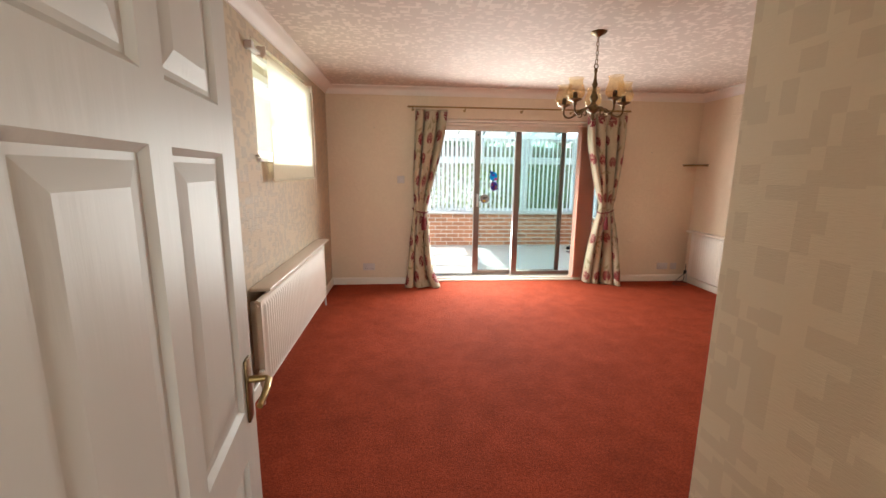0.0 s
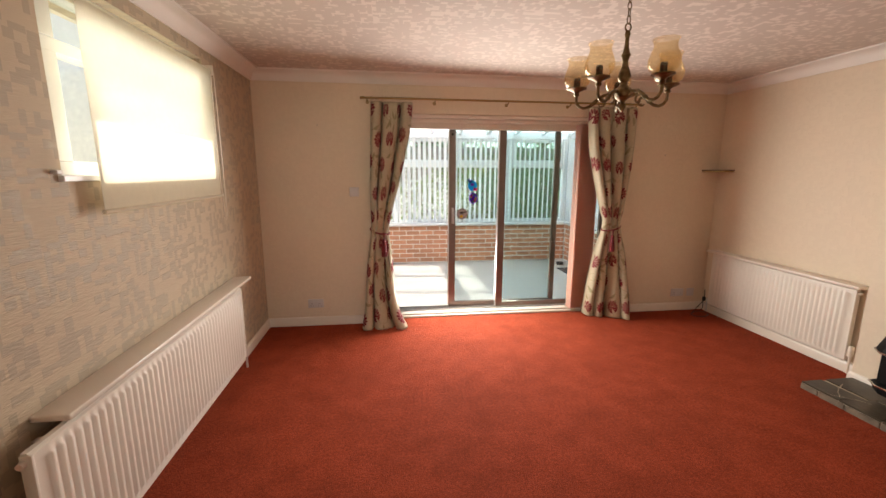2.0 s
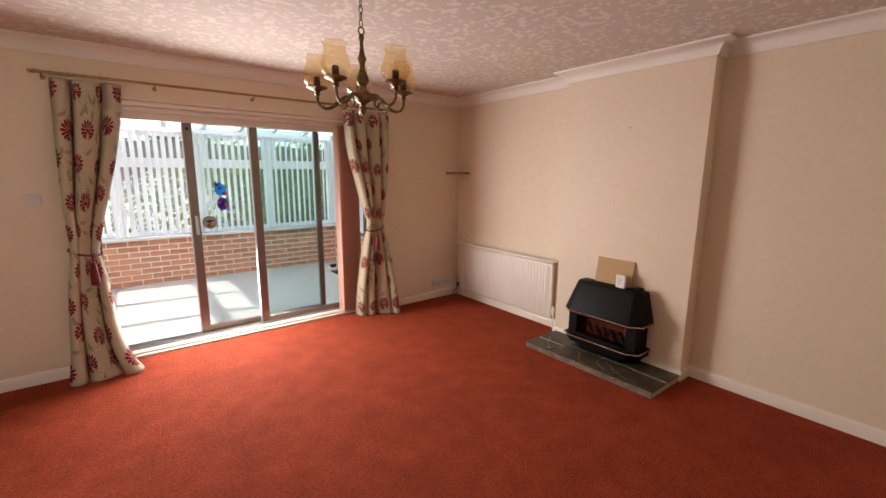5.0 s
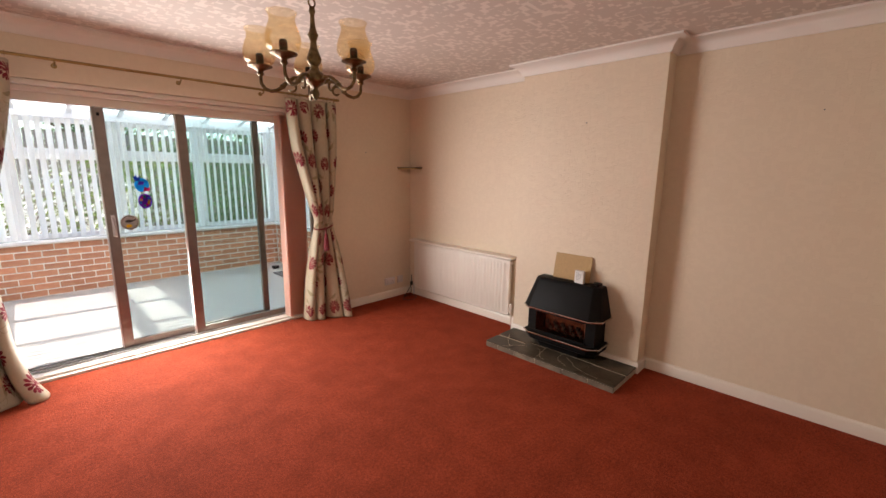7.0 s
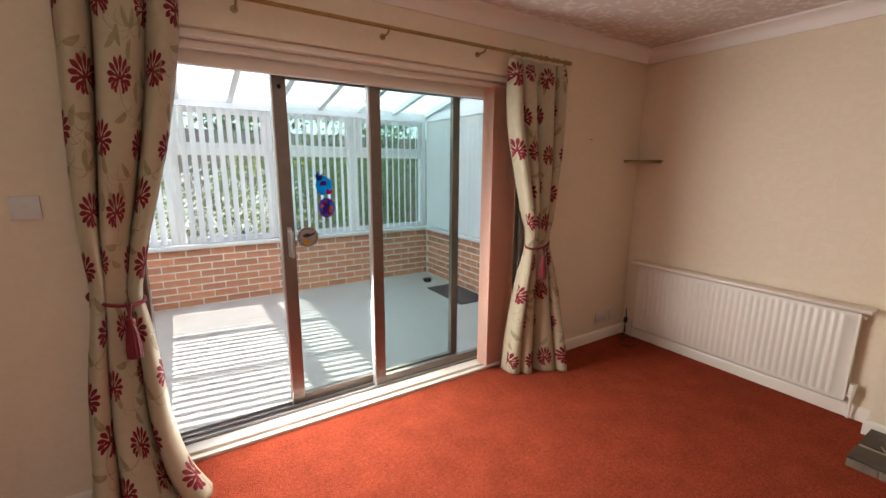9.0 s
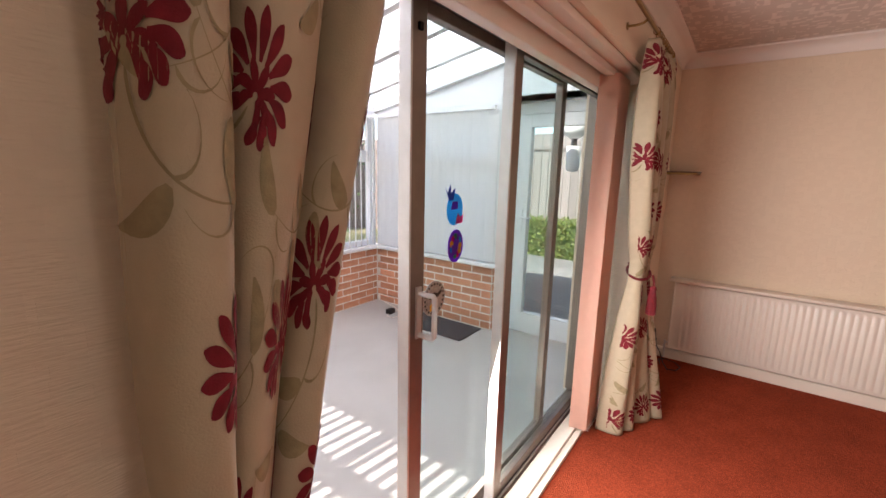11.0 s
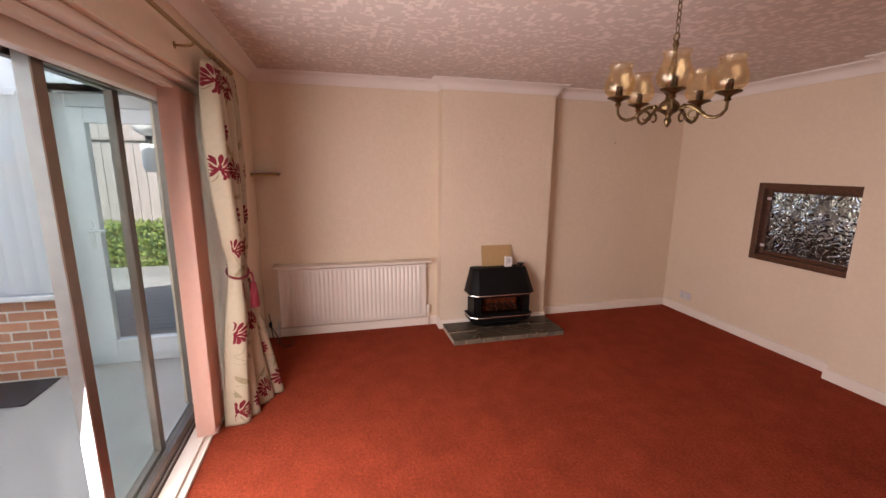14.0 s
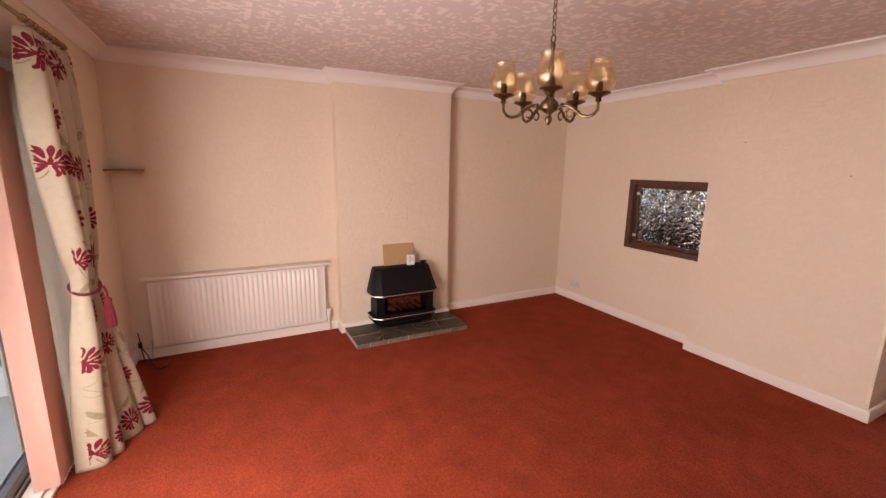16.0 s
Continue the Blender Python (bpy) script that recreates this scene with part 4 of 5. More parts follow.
# ---- serving hatch ----
hatch = tagged(new("window_2"), "brown timber serving hatch with textured glass", "hatch", kind="structure")
frame_box("hatch_frame", HX0 - 0.0, HX1, HZ0, HZ1, YB - 0.12, YB + 0.012, 0.052, M_WOODD, hatch)
sash = frame_box("hatch_sash", HX0 + 0.047, HX1 - 0.047, HZ0 + 0.047, HZ1 - 0.047, YB - 0.075, YB - 0.045, 0.034, M_WOODD, hatch)
M_TEX = bpy.data.materials.new("textured_glass")
M_TEX.use_nodes = True
nt = M_TEX.node_tree
p = nt.nodes["Principled BSDF"]
p.inputs["Base Color"].default_value = (0.98, 0.97, 0.97, 1)
p.inputs["Roughness"].default_value = 0.03
p.inputs["Transmission Weight"].default_value = 1.0
p.inputs["IOR"].default_value = 1.5
tc, vo, no, mixv, b = (nt.nodes.new(k) for k in ("ShaderNodeTexCoord", "ShaderNodeTexVoronoi", "ShaderNodeTexNoise", "ShaderNodeVectorMath", "ShaderNodeBump"))
no.inputs["Scale"].default_value = 9
no.inputs["Detail"].default_value = 1.0
vo.inputs["Scale"].default_value = 30
vo.feature = "SMOOTH_F1"
mixv.operation = "MULTIPLY_ADD"
mixv.inputs[1].default_value = (0.16, 0.16, 0.16)
nt.links.new(tc.outputs["Object"], no.inputs["Vector"])
nt.links.new(no.outputs["Color"], mixv.inputs[0])
nt.links.new(tc.outputs["Object"], mixv.inputs[2])
nt.links.new(mixv.outputs[0], vo.inputs["Vector"])
nt.links.new(vo.outputs["Distance"], b.inputs["Height"])
b.inputs["Strength"].default_value, b.inputs["Distance"].default_value = 1.0, 0.018
nt.links.new(b.outputs[0], p.inputs["Normal"])
pane_box("pane", (HX0 + 0.079, HX1 - 0.079, YB - 0.064, YB - 0.056, HZ0 + 0.079, HZ1 - 0.079), M_TEX, sash)
for z in (HZ0 + 0.13, HZ1 - 0.14):
    boxes("hinge", M_PLATE, [(HX1 - 0.09, HX1 - 0.047, YB - 0.046, YB - 0.04, z - 0.012, z + 0.012)], hatch, 0.002, "pale metal hinge")

# ---- chandelier ----
CHX, CHY, ARM = 1.325, 2.90, 0.214
M_ABRASS = mat("antique_brass", (0.10, 0.068, 0.032), 0.36, 1.0, color2=(0.24, 0.165, 0.08), scale=45, bump=0.25, bump_scale=140)
M_AMBER = bpy.data.materials.new("amber_glass")
M_AMBER.use_nodes = True
nt = M_AMBER.node_tree
t, g, mx = (nt.nodes.new(k) for k in ("ShaderNodeBsdfTransparent", "ShaderNodeBsdfGlossy", "ShaderNodeMixShader"))
nt.nodes.remove(nt.nodes["Principled BSDF"])
t.inputs["Color"].default_value = (0.982, 0.935, 0.83, 1)
g.inputs["Color"].default_value = (1.0, 0.92, 0.78, 1)
g.inputs["Roughness"].default_value = 0.02
bn, nz = nt.nodes.new("ShaderNodeBump"), nt.nodes.new("ShaderNodeTexNoise")
nz.inputs["Scale"].default_value = 45
bn.inputs["Strength"].default_value, bn.inputs["Distance"].default_value = 0.3, 0.004
nt.links.new(nz.outputs["Fac"], bn.inputs["Height"])
nt.links.new(bn.outputs[0], g.inputs["Normal"])
nt.links.new(edge_gloss(nt, 0.07, 0.36, 2.8), mx.inputs[0])
nt.links.new(t.outputs[0], mx.inputs[1])
nt.links.new(g.outputs[0], mx.inputs[2])
nt.links.new(mx.outputs[0], nt.nodes["Material Output"].inputs["Surface"])

ch = thing("chandelier", (CHX, CHY, ZC), "antique brass five-arm chandelier with amber glass shades, unlit", "chandelier")
bm = bmesh.new()
lathe(bm, [(0.0001, -0.035), (0.012, -0.034), (0.02, -0.024), (0.048, -0.012), (0.055, -0.004), (0.055, 0.0), (0.0001, 0.0)], (CHX, CHY, ZC), 28)
part("ceiling_rose", bm, M_ABRASS, ch, "", True)
z, k = ZC - 0.035, 0
while z > 2.16:
    bm = bmesh.new()
    pts = []
    for s in range(13):
        a = 2 * math.pi * s / 12
        r, h = 0.0085 * math.cos(a), 0.018 * math.sin(a)
        pts.append((CHX + (r if k % 2 else 0.0), CHY + (0.0 if k % 2 else r), z - 0.014 + h))
    tube(bm, pts, 0.0024, 6, False)
    part("chain_link", bm, M_ABRASS, ch, "", True)
    z -= 0.0285
    k += 1
bm = bmesh.new()
ringp = [(CHX + 0.014 * math.cos(a), CHY, 2.136 + 0.016 * math.sin(a)) for a in (2 * math.pi * s / 14 for s in range(15))]
tube(bm, ringp, 0.004, 6, False)
part("loop", bm, M_ABRASS, ch, "", True)
bm = bmesh.new()
lathe(bm, [(r, 1.765 + (h - 1.71) * 1.03) for r, h in ((0.0001, 2.056), (0.01, 2.054), (0.013, 2.04), (0.008, 2.025), (0.010, 1.99), (0.016, 1.965), (0.022, 1.955), (0.017, 1.945), (0.012, 1.93), (0.014, 1.91), (0.024, 1.885), (0.03, 1.865), (0.024, 1.85), (0.016, 1.84), (0.02, 1.825), (0.036, 1.812), (0.042, 1.80),
           (0.042, 1.785), (0.034, 1.775), (0.022, 1.768), (0.012, 1.76), (0.010, 1.752), (0.015, 1.745), (0.016, 1.735), (0.010, 1.722), (0.005, 1.714), (0.0001, 1.71))], (CHX, CHY, 0), 24)
part("column", bm, M_ABRASS, ch, "", True)
for k in range(5):
    a = radians(140 + 72 * k)
    ca, sa = math.cos(a), math.sin(a)

    def at_arm(r, z):
        return (CHX + ca * r, CHY + sa * r, 1.765 + (z - 1.71) * 0.89 if z else 0)
    bm = bmesh.new()
    curve = [(0.038, 1.795), (0.06, 1.808), (0.085, 1.806), (0.108, 1.79), (0.128, 1.768), (0.15, 1.752), (0.176, 1.746), (0.198, 1.756), (0.213, 1.778), (ARM, 1.80), (ARM, 1.822)]
    fine = []
    for (r0, z0), (r1, z1) in zip(curve, curve[1:]):
        fine += [(r0, z0), ((r0 + r1) / 2, (z0 + z1) / 2)]
    fine.append(curve[-1])
    tube(bm, [at_arm(*q) for q in fine], [0.0085 - 0.0025 * i / len(fine) for i in range(len(fine))], 8)
    scroll = []
    for s in range(22):
        t = s / 21
        ang = 0.4 + t * 5.2
        rr = 0.033 * (1 - 0.72 * t)
        scroll.append(at_arm(0.098 + rr * math.cos(ang), 1.765 + rr * math.sin(ang) - 0.004))
    tube(bm, scroll, [0.0065 - 0.003 * s / 21 for s in range(22)], 7)
    for r, z in ((0.13, 1.768), (0.06, 1.808)):
        lathe(bm, [(0.0001, -0.011), (0.0105, -0.006), (0.0115, 0.0), (0.0105, 0.006), (0.0001, 0.011)], at_arm(r, z), 10)
    arm = part("arm", bm, M_ABRASS, ch, "scrolled brass arm", True)
    bm = bmesh.new()
    lathe(bm, [(0.007, 1.855), (0.014, 1.862), (0.010, 1.870), (0.015, 1.877), (0.036, 1.886), (0.048, 1.891), (0.047, 1.895), (0.03, 1.894), (0.012, 1.894), (0.012, 1.93), (0.0001, 1.932)], at_arm(ARM, 0), 20)
    cup = part("cup", bm, M_ABRASS, arm, "", True)
    bm = bmesh.new()
    prof = [(0.02, 1.897), (0.042, 1.9), (0.056, 1.912), (0.063, 1.93), (0.0625, 1.95), (0.055, 1.974), (0.0475, 1.992), (0.0445, 2.006), (0.047, 2.019), (0.053, 2.03)]
    rings = lathe(bm, prof, at_arm(ARM, 0), 32)
    for j, r in enumerate(rings):
        for q, v in enumerate(r):
            f = 1 + 0.022 * math.cos(q * math.pi / 2) * min(1, j / 3)
            cx, cy, _ = at_arm(ARM, 0)
            v.co.x, v.co.y = cx + (v.co.x - cx) * f, cy + (v.co.y - cy) * f
    sh = part("shade", bm, M_AMBER, arm, "amber tulip glass shade", True)
    sol = sh.modifiers.new("thickness", "SOLIDIFY")
    sol.thickness = 0.0022
    bm = bmesh.new()
    lathe(bm, [(0.0145, 1.896), (0.0145, 1.934), (0.012, 1.94), (0.012, 1.932), (0.0001, 1.93)], at_arm(ARM, 0), 14)
    part("lamp_holder", bm, M_DARK, arm, "dark empty lamp holder", True)

# ---- side window and roller blind ----
win = tagged(new("window_3"), "white high side window behind the roller blind", "window", kind="structure")
WY0, WY1, WZ0, WZ1 = WIN
def frame_x(name, y0, y1, z0, z1, x0, x1, w, material, parent):
    return boxes(name, material, [(x0, x1, y0, y0 + w, z0, z1), (x0, x1, y1 - w, y1, z0, z1), (x0, x1, y0 + w, y1 - w, z1 - w, z1), (x0, x1, y0 + w, y1 - w, z0, z0 + w)], parent, 0.003)


frame_x("window_frame", WY0, WY1, WZ0, WZ1, XL - 0.13, XL - 0.06, 0.055, M_UPVC, win)
boxes("transom", M_UPVC, [(XL - 0.13, XL - 0.06, WY0 + 0.055, WY1 - 0.055, 1.93, 1.98)], win, 0.003)
boxes("sash_stile", M_UPVC, [(XL - 0.125, XL - 0.055, WY0 + 0.055, WY0 + 0.15, WZ0 + 0.055, 1.93), (XL - 0.125, XL - 0.055, WY0 + 0.055, WY0 + 0.15, 1.98, WZ1 - 0.055)], win, 0.003)
pane_box("pane", (XL - 0.10, XL - 0.094, WY0 + 0.05, WY1 - 0.05, WZ0 + 0.05, WZ1 - 0.05), M_GLASS, win)
boxes("window_sill", M_UPVC, [(XL - 0.06, XL + 0.02, WY0 - 0.02, WY1 + 0.02, WZ0 - 0.02, WZ0 + 0.004)], win, 0.004)
rb = thing("roller_blind", (-0.9, 3.4, 2.13), "cream roller blind pulled down over the side window", "blind")
bm = bmesh.new()
tube(bm, [(-0.912, 2.80, 2.12), (-0.912, 4.01, 2.12)], 0.021, 16)
part("roller", bm, M_BLIND, rb, "", True)
boxes("blind_cloth", M_BLIND, [(-0.8925, -0.891, 2.815, 3.995, 1.33, 2.12)], rb)
bm = bmesh.new()
tube(bm, [(-0.892, 2.813, 1.328), (-0.892, 4.017, 1.328)], 0.009, 10)
part("bottom_bar", bm, M_BLIND, rb, "", True)
for y in (2.785, 4.032):
    boxes("bracket", M_WHITE, [(XL, -0.885, y, y + 0.012, 2.105, 2.165)], rb, 0.002)
bm = bmesh.new()
tube(bm, [(-0.885, 4.04, 2.12), (-0.884, 4.05, 1.6), (-0.886, 4.055, 1.18), (-0.89, 4.045, 1.16), (-0.897, 4.036, 1.18), (-0.90, 4.03, 1.6), (-0.9, 4.03, 2.12)], 0.0022, 5)
part("pull_chain", bm, M_WHITE, rb, "", True)
boxes("old_blind_bracket", M_PLATE, [(XL, XL + 0.045, 2.585, 2.625, 2.10, 2.145), (XL, XL + 0.03, 2.625, 2.78, 2.11, 2.13)], rb, 0.003, "cream bracket strip")
hk = boxes("tieback_hook", M_PLATE, [(XL, XL + 0.025, 2.645, 2.675, 1.478, 1.492)], None, 0.003)
tagged(hk, "small cream hook beside the side window", "hook")


# ---- entrance door ----
def entrance_door():
    th = thing("door_1", (0, 0, 0), "white six-panel interior door standing wide open", "door")
    th["kind"] = "structure"
    W, Hh, T = 0.762, 1.981, 0.035
    cols = [(0.09, 0.34), (0.412, 0.664)]
    rows = [(0.20, 0.71), (0.83, 1.425), (1.52, 1.85)]
    bm = bmesh.new()
    for s in (-1, 1):
        y = s * T / 2
        xs = [0, cols[0][0], cols[0][1], cols[1][0], cols[1][1], W]
        zs = [0, rows[0][0], rows[0][1], rows[1][0], rows[1][1], rows[2][0], rows[2][1], Hh]
        for i in range(5):
            for j in range(7):
                if i in (1, 3) and j in (1, 3, 5):
                    x0, x1, z0, z1 = xs[i], xs[i + 1], zs[j], zs[j + 1]
                    steps = [(0.0, 0.0), (0.012, 0.010), (0.022, 0.010), (0.055, 0.003), (0.06, 0.003)]
                    rings = [[bm.verts.new((a, y - s * d, b)) for a, b in ((x0 + o, z0 + o), (x1 - o, z0 + o), (x1 - o, z1 - o), (x0 + o, z1 - o))] for o, d in steps]
                    for a, b in zip(rings, rings[1:]):
                        for k in range(4):
                            bm.faces.new((a[k], a[(k + 1) % 4], b[(k + 1) % 4], b[k]))
                    bm.faces.new(rings[-1])
                else:
                    bm.faces.new([bm.verts.new((a, y, b)) for a, b in ((xs[i], zs[j]), (xs[i + 1], zs[j]), (xs[i + 1], zs[j + 1]), (xs[i], zs[j + 1]))])
    h = T / 2
    for q in (((0, -h, 0), (0, h, 0), (0, h, Hh), (0, -h, Hh)), ((W, -h, 0), (W, h, 0), (W, h, Hh), (W, -h, Hh)), ((0, -h, Hh), (W, -h, Hh), (W, h, Hh), (0, h, Hh)), ((0, -h, 0), (W, -h, 0), (W, h, 0), (0, h, 0))):
        bm.faces.new([bm.verts.new(v) for v in q])
    bmesh.ops.remove_doubles(bm, verts=list(bm.verts), dist=0.0004)
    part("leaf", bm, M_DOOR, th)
    for s in (-1, 1):
        bm = bmesh.new()
        add_box(bm, W - 0.078, W - 0.04, min(s * h, s * (h + 0.007)), max(s * h, s * (h + 0.007)), 0.79, 0.95)
        bevelled(bm, 0.003)
        plate = part("handle_plate", bm, M_ABRASS, th, "aged bronze handle plate", True)
        bm = bmesh.new()
        tube(bm, [(W - 0.059, s * (h + 0.006), 0.895), (W - 0.059, s * (h + 0.045), 0.895), (W - 0.066, s * (h + 0.052), 0.895), (W - 0.11, s * (h + 0.054), 0.89), (W - 0.165, s * (h + 0.05), 0.883)], [0.009, 0.008, 0.0085, 0.0085, 0.007], 10)
        part("lever", bm, M_BRASS, plate, "worn brass lever", True)
    boxes("lock_face", M_BRASS, [(W - 0.0005, W + 0.0015, -0.011, 0.011, 0.77, 0.95)], th)
    for z in (0.25, 1.0, 1.75):
        boxes("hinge", M_ABRASS, [(-0.006, 0.004, -h - 0.004, -h + 0.004, z - 0.04, z + 0.04)], th)
    return th


door = entrance_door()
door.matrix_world = pose(-0.304, 0.168, 0.008, 0, 0, 97.6)
structure("trim_doorframe", M_WHITE, [(-0.34, -0.31, 0.03, 0.16, 0, 2.02), (0.48, 0.51, 0.03, 0.16, 0, 2.02), (-0.31, 0.48, 0.03, 0.16, 1.995, 2.02)], "white painted door lining", "door frame", 0.002)


# ---- conservatory ----
CX0, CX1, CY1, SILL = -0.5, 3.27, 7.83, 0.62
structure("conservatory_floor", M_LINO, [(CX0 - 0.3, 3.6, 5.2, CY1 + 0.3, -0.15, -0.02)], "pale grey vinyl conservatory floor in striped sunlight", "floor")
structure("conservatory_wall_mortar", M_MORTAR, [(CX0 - 0.2, CX1 + 0.2, CY1 + 0.004, CY1 + 0.22, -0.15, SILL - 0.01), (CX1 + 0.004, CX1 + 0.22, 6.325, CY1 + 0.004, -0.15, SILL - 0.01), (CX0 - 0.22, CX0 - 0.004, YO, CY1 + 0.004, -0.15, SILL - 0.01)],
          "buff mortar bed of the low conservatory walls", "wall")
structure("conservatory_sill", M_UPVC, [(CX0, CX1, CY1 - 0.05, CY1 + 0.1, SILL - 0.01, SILL + 0.025), (CX1 - 0.05, CX1 + 0.1, 6.27, CY1 - 0.05, SILL - 0.01, SILL + 0.025), (CX0 - 0.1, CX0 + 0.05, YO, CY1 - 0.05, SILL - 0.01, SILL + 0.025)],
          "white plastic sill along the conservatory windows", "sill", 0.004)
ZT, ZH = 1.60, 2.04


def cons_front():
    w = tagged(new("window_4"), "long white conservatory window over a brick wall", "window", kind="structure")
    y0, y1 = CY1 + 0.02, CY1 + 0.09
    boxes("window_frame", M_UPVC, [(CX0, CX1, y0, y1, SILL + 0.025, SILL + 0.085), (CX0, CX1, y0, y1, ZH - 0.04, ZH + 0.04)], w, 0.004)
    posts = [(CX0, CX0 + 0.09), (0.30, 0.42), (1.24, 1.37), (2.18, 2.30), (CX1 - 0.09, CX1)]
    for a, b in posts:
        boxes("post", M_UPVC, [(a, b, y0, y1, SILL + 0.085, ZH - 0.04)], w, 0.004)
    for (a, b), (c, d) in zip(posts, posts[1:]):
        boxes("transom", M_UPVC, [(b, c, y0, y1, ZT - 0.045, ZT + 0.045)], w, 0.004)
        boxes("top_vent", M_UPVC, [(b, b + 0.035, y0 - 0.012, y0, ZT + 0.045, ZH - 0.04), (c - 0.035, c, y0 - 0.012, y0, ZT + 0.045, ZH - 0.04), (b + 0.035, c - 0.035, y0 - 0.012, y0, ZH - 0.075, ZH - 0.04), (b + 0.035, c - 0.035, y0 - 0.012, y0, ZT + 0.045, ZT + 0.08)], w)
        pane_box("pane", (b - 0.01, c + 0.01, y0 + 0.03, y0 + 0.036, SILL + 0.08, ZT - 0.04), M_GLASS, w)
        pane_box("pane", (b - 0.01, c + 0.01, y0 + 0.03, y0 + 0.036, ZT + 0.04, ZH - 0.035), M_GLASS, w)


def cons_side(name, xa, xb, posts, label):
    w = tagged(new(name), label, "window", kind="structure")
    ya, yb = posts[0][0], posts[-1][1]
    boxes("window_frame", M_UPVC, [(xa, xb, ya, yb, SILL + 0.025, SILL + 0.085), (xa, xb, ya, yb, ZH - 0.04, ZH + 0.04)], w, 0.004)
    for a, b in posts:
        boxes("post", M_UPVC, [(xa, xb, a, b, SILL + 0.085, ZH - 0.04)], w, 0.004)
    for (a, b), (c, d) in zip(posts, posts[1:]):
        boxes("transom", M_UPVC, [(xa, xb, b, c, ZT - 0.045, ZT + 0.045)], w, 0.004)
        xm = (xa + xb) / 2
        pane_box("pane", (xm - 0.003, xm + 0.003, b - 0.01, c + 0.01, SILL + 0.08, ZT - 0.04), M_GLASS, w)
        pane_box("pane", (xm - 0.003, xm + 0.003, b - 0.01, c + 0.01, ZT + 0.04, ZH - 0.035), M_GLASS, w)


cons_front()
cons_side("window_5", CX1 + 0.02, CX1 + 0.09, [(6.28, 6.36), (7.02, 7.10), (7.75, CY1 + 0.015)], "white conservatory end window behind closed blinds")
cons_side("window_6", CX0 - 0.09, CX0 - 0.02, [(YO, 5.46), (6.18, 6.26), (6.98, 7.06), (7.74, CY1 + 0.015)], "white sunlit conservatory end window")
structure("conservatory_gable", M_UPVC, [(CX1 + 0.02, 3.56, YO, 6.32, 2.08, 2.12), (CX1 + 0.09, 3.44, 6.30, 6.34, SILL + 0.025, 2.08), (CX1 + 0.02, CX1 + 0.09, YO, CY1 + 0.09, ZH + 0.04, ZH + 0.09), (CX0 - 0.09, CX0 - 0.02, YO, CY1 + 0.09, ZH + 0.04, ZH + 0.09)], "white plastic rail above the conservatory end windows", "trim")


def slat_blind(label, start, step, n, angle, z0, z1, width=0.089):
    """Vertical blind of separate hanging slats."""
    th = thing("vertical_blind", (*start, z1), label, "blind", "conservatory blinds")
    end = (start[0] + step[0] * (n - 1), start[1] + step[1] * (n - 1))
    bm = bmesh.new()
    add_box(bm, min(start[0], end[0]) - 0.02, max(start[0], end[0]) + 0.02, min(start[1], end[1]) - 0.02, max(start[1], end[1]) + 0.02, z1, z1 + 0.03)
    part("headrail", bm, M_UPVC, th)
    bm = bmesh.new()
    rows = []
    for j in range(6):
        t = j / 5 - 0.5
        rows.append([bm.verts.new((t * width, 0.006 * math.cos(t * math.pi) + o, z)) for o in (0.0, 0.001) for z in (z0, z1)])
    for a, b in zip(rows, rows[1:]):
        for q in ((a[0], b[0], b[1], a[1]), (a[2], a[3], b[3], b[2]), (a[0], a[2], b[2], b[0])):
            bm.faces.new(q)
    me = None
    r2 = random.Random(n)
    for k in range(n):
        if me is None:
            o = part("slat", bm, M_SLAT, th, "", True)
            me = o.data
        else:
            o = new("slat", me)
            o.parent = th
            o.matrix_parent_inverse = th.matrix_world.inverted()
        o.location = (start[0] + step[0] * k, start[1] + step[1] * k, 0)
        o.rotation_euler = (0, 0, radians(angle + r2.uniform(-3, 3)))
    return th


slat_blind("white vertical blind with open slats along the conservatory", (-0.44, CY1 - 0.035), (0.084, 0), 44, 54, SILL + 0.04, ZH - 0.02)
slat_blind("white vertical blind with closed slats over the end window", (CX1 - 0.035, 7.72), (0, -0.0905), 16, 88, SILL + 0.04, ZH - 0.02, 0.108)
slat_blind("white vertical blind with half-open slats in the sun", (CX0 + 0.035, 5.46), (0, 0.084), 28, 22, SILL + 0.04, ZH - 0.02)

# roof
RY0, RZ0, RY1, RZ1 = YO, 2.62, CY1 + 0.35, 2.06


def roof_z(y):
    return RZ0 + (RZ1 - RZ0) * (y - RY0) / (RY1 - RY0)


roof = tagged(new("conservatory_roof"), "white translucent lean-to conservatory roof with glazing bars", "roof", kind="structure")
bm = bmesh.new()
vs = add_box(bm, CX0 - 0.15, CX1 + 0.15, RY0, RY1, 0, 0.016)
for v in vs:
    v.co.z += roof_z(v.co.y) + 0.03
part("sheet", bm, M_ROOF, roof)
for k in range(9):
    x = CX0 + 0.02 + k * 0.47
    bm = bmesh.new()
    vs = add_box(bm, x - 0.027, x + 0.027, RY0, RY1 - 0.02, -0.04, 0.028)
    for v in vs:
        v.co.z += roof_z(v.co.y)
    part("glazing_bar", bm, M_UPVC, roof)
boxes("eaves_beam", M_UPVC, [(CX0 - 0.1, CX1 + 0.1, CY1 + 0.02, CY1 + 0.1, ZH + 0.04, ZH + 0.1)], roof, 0.004)
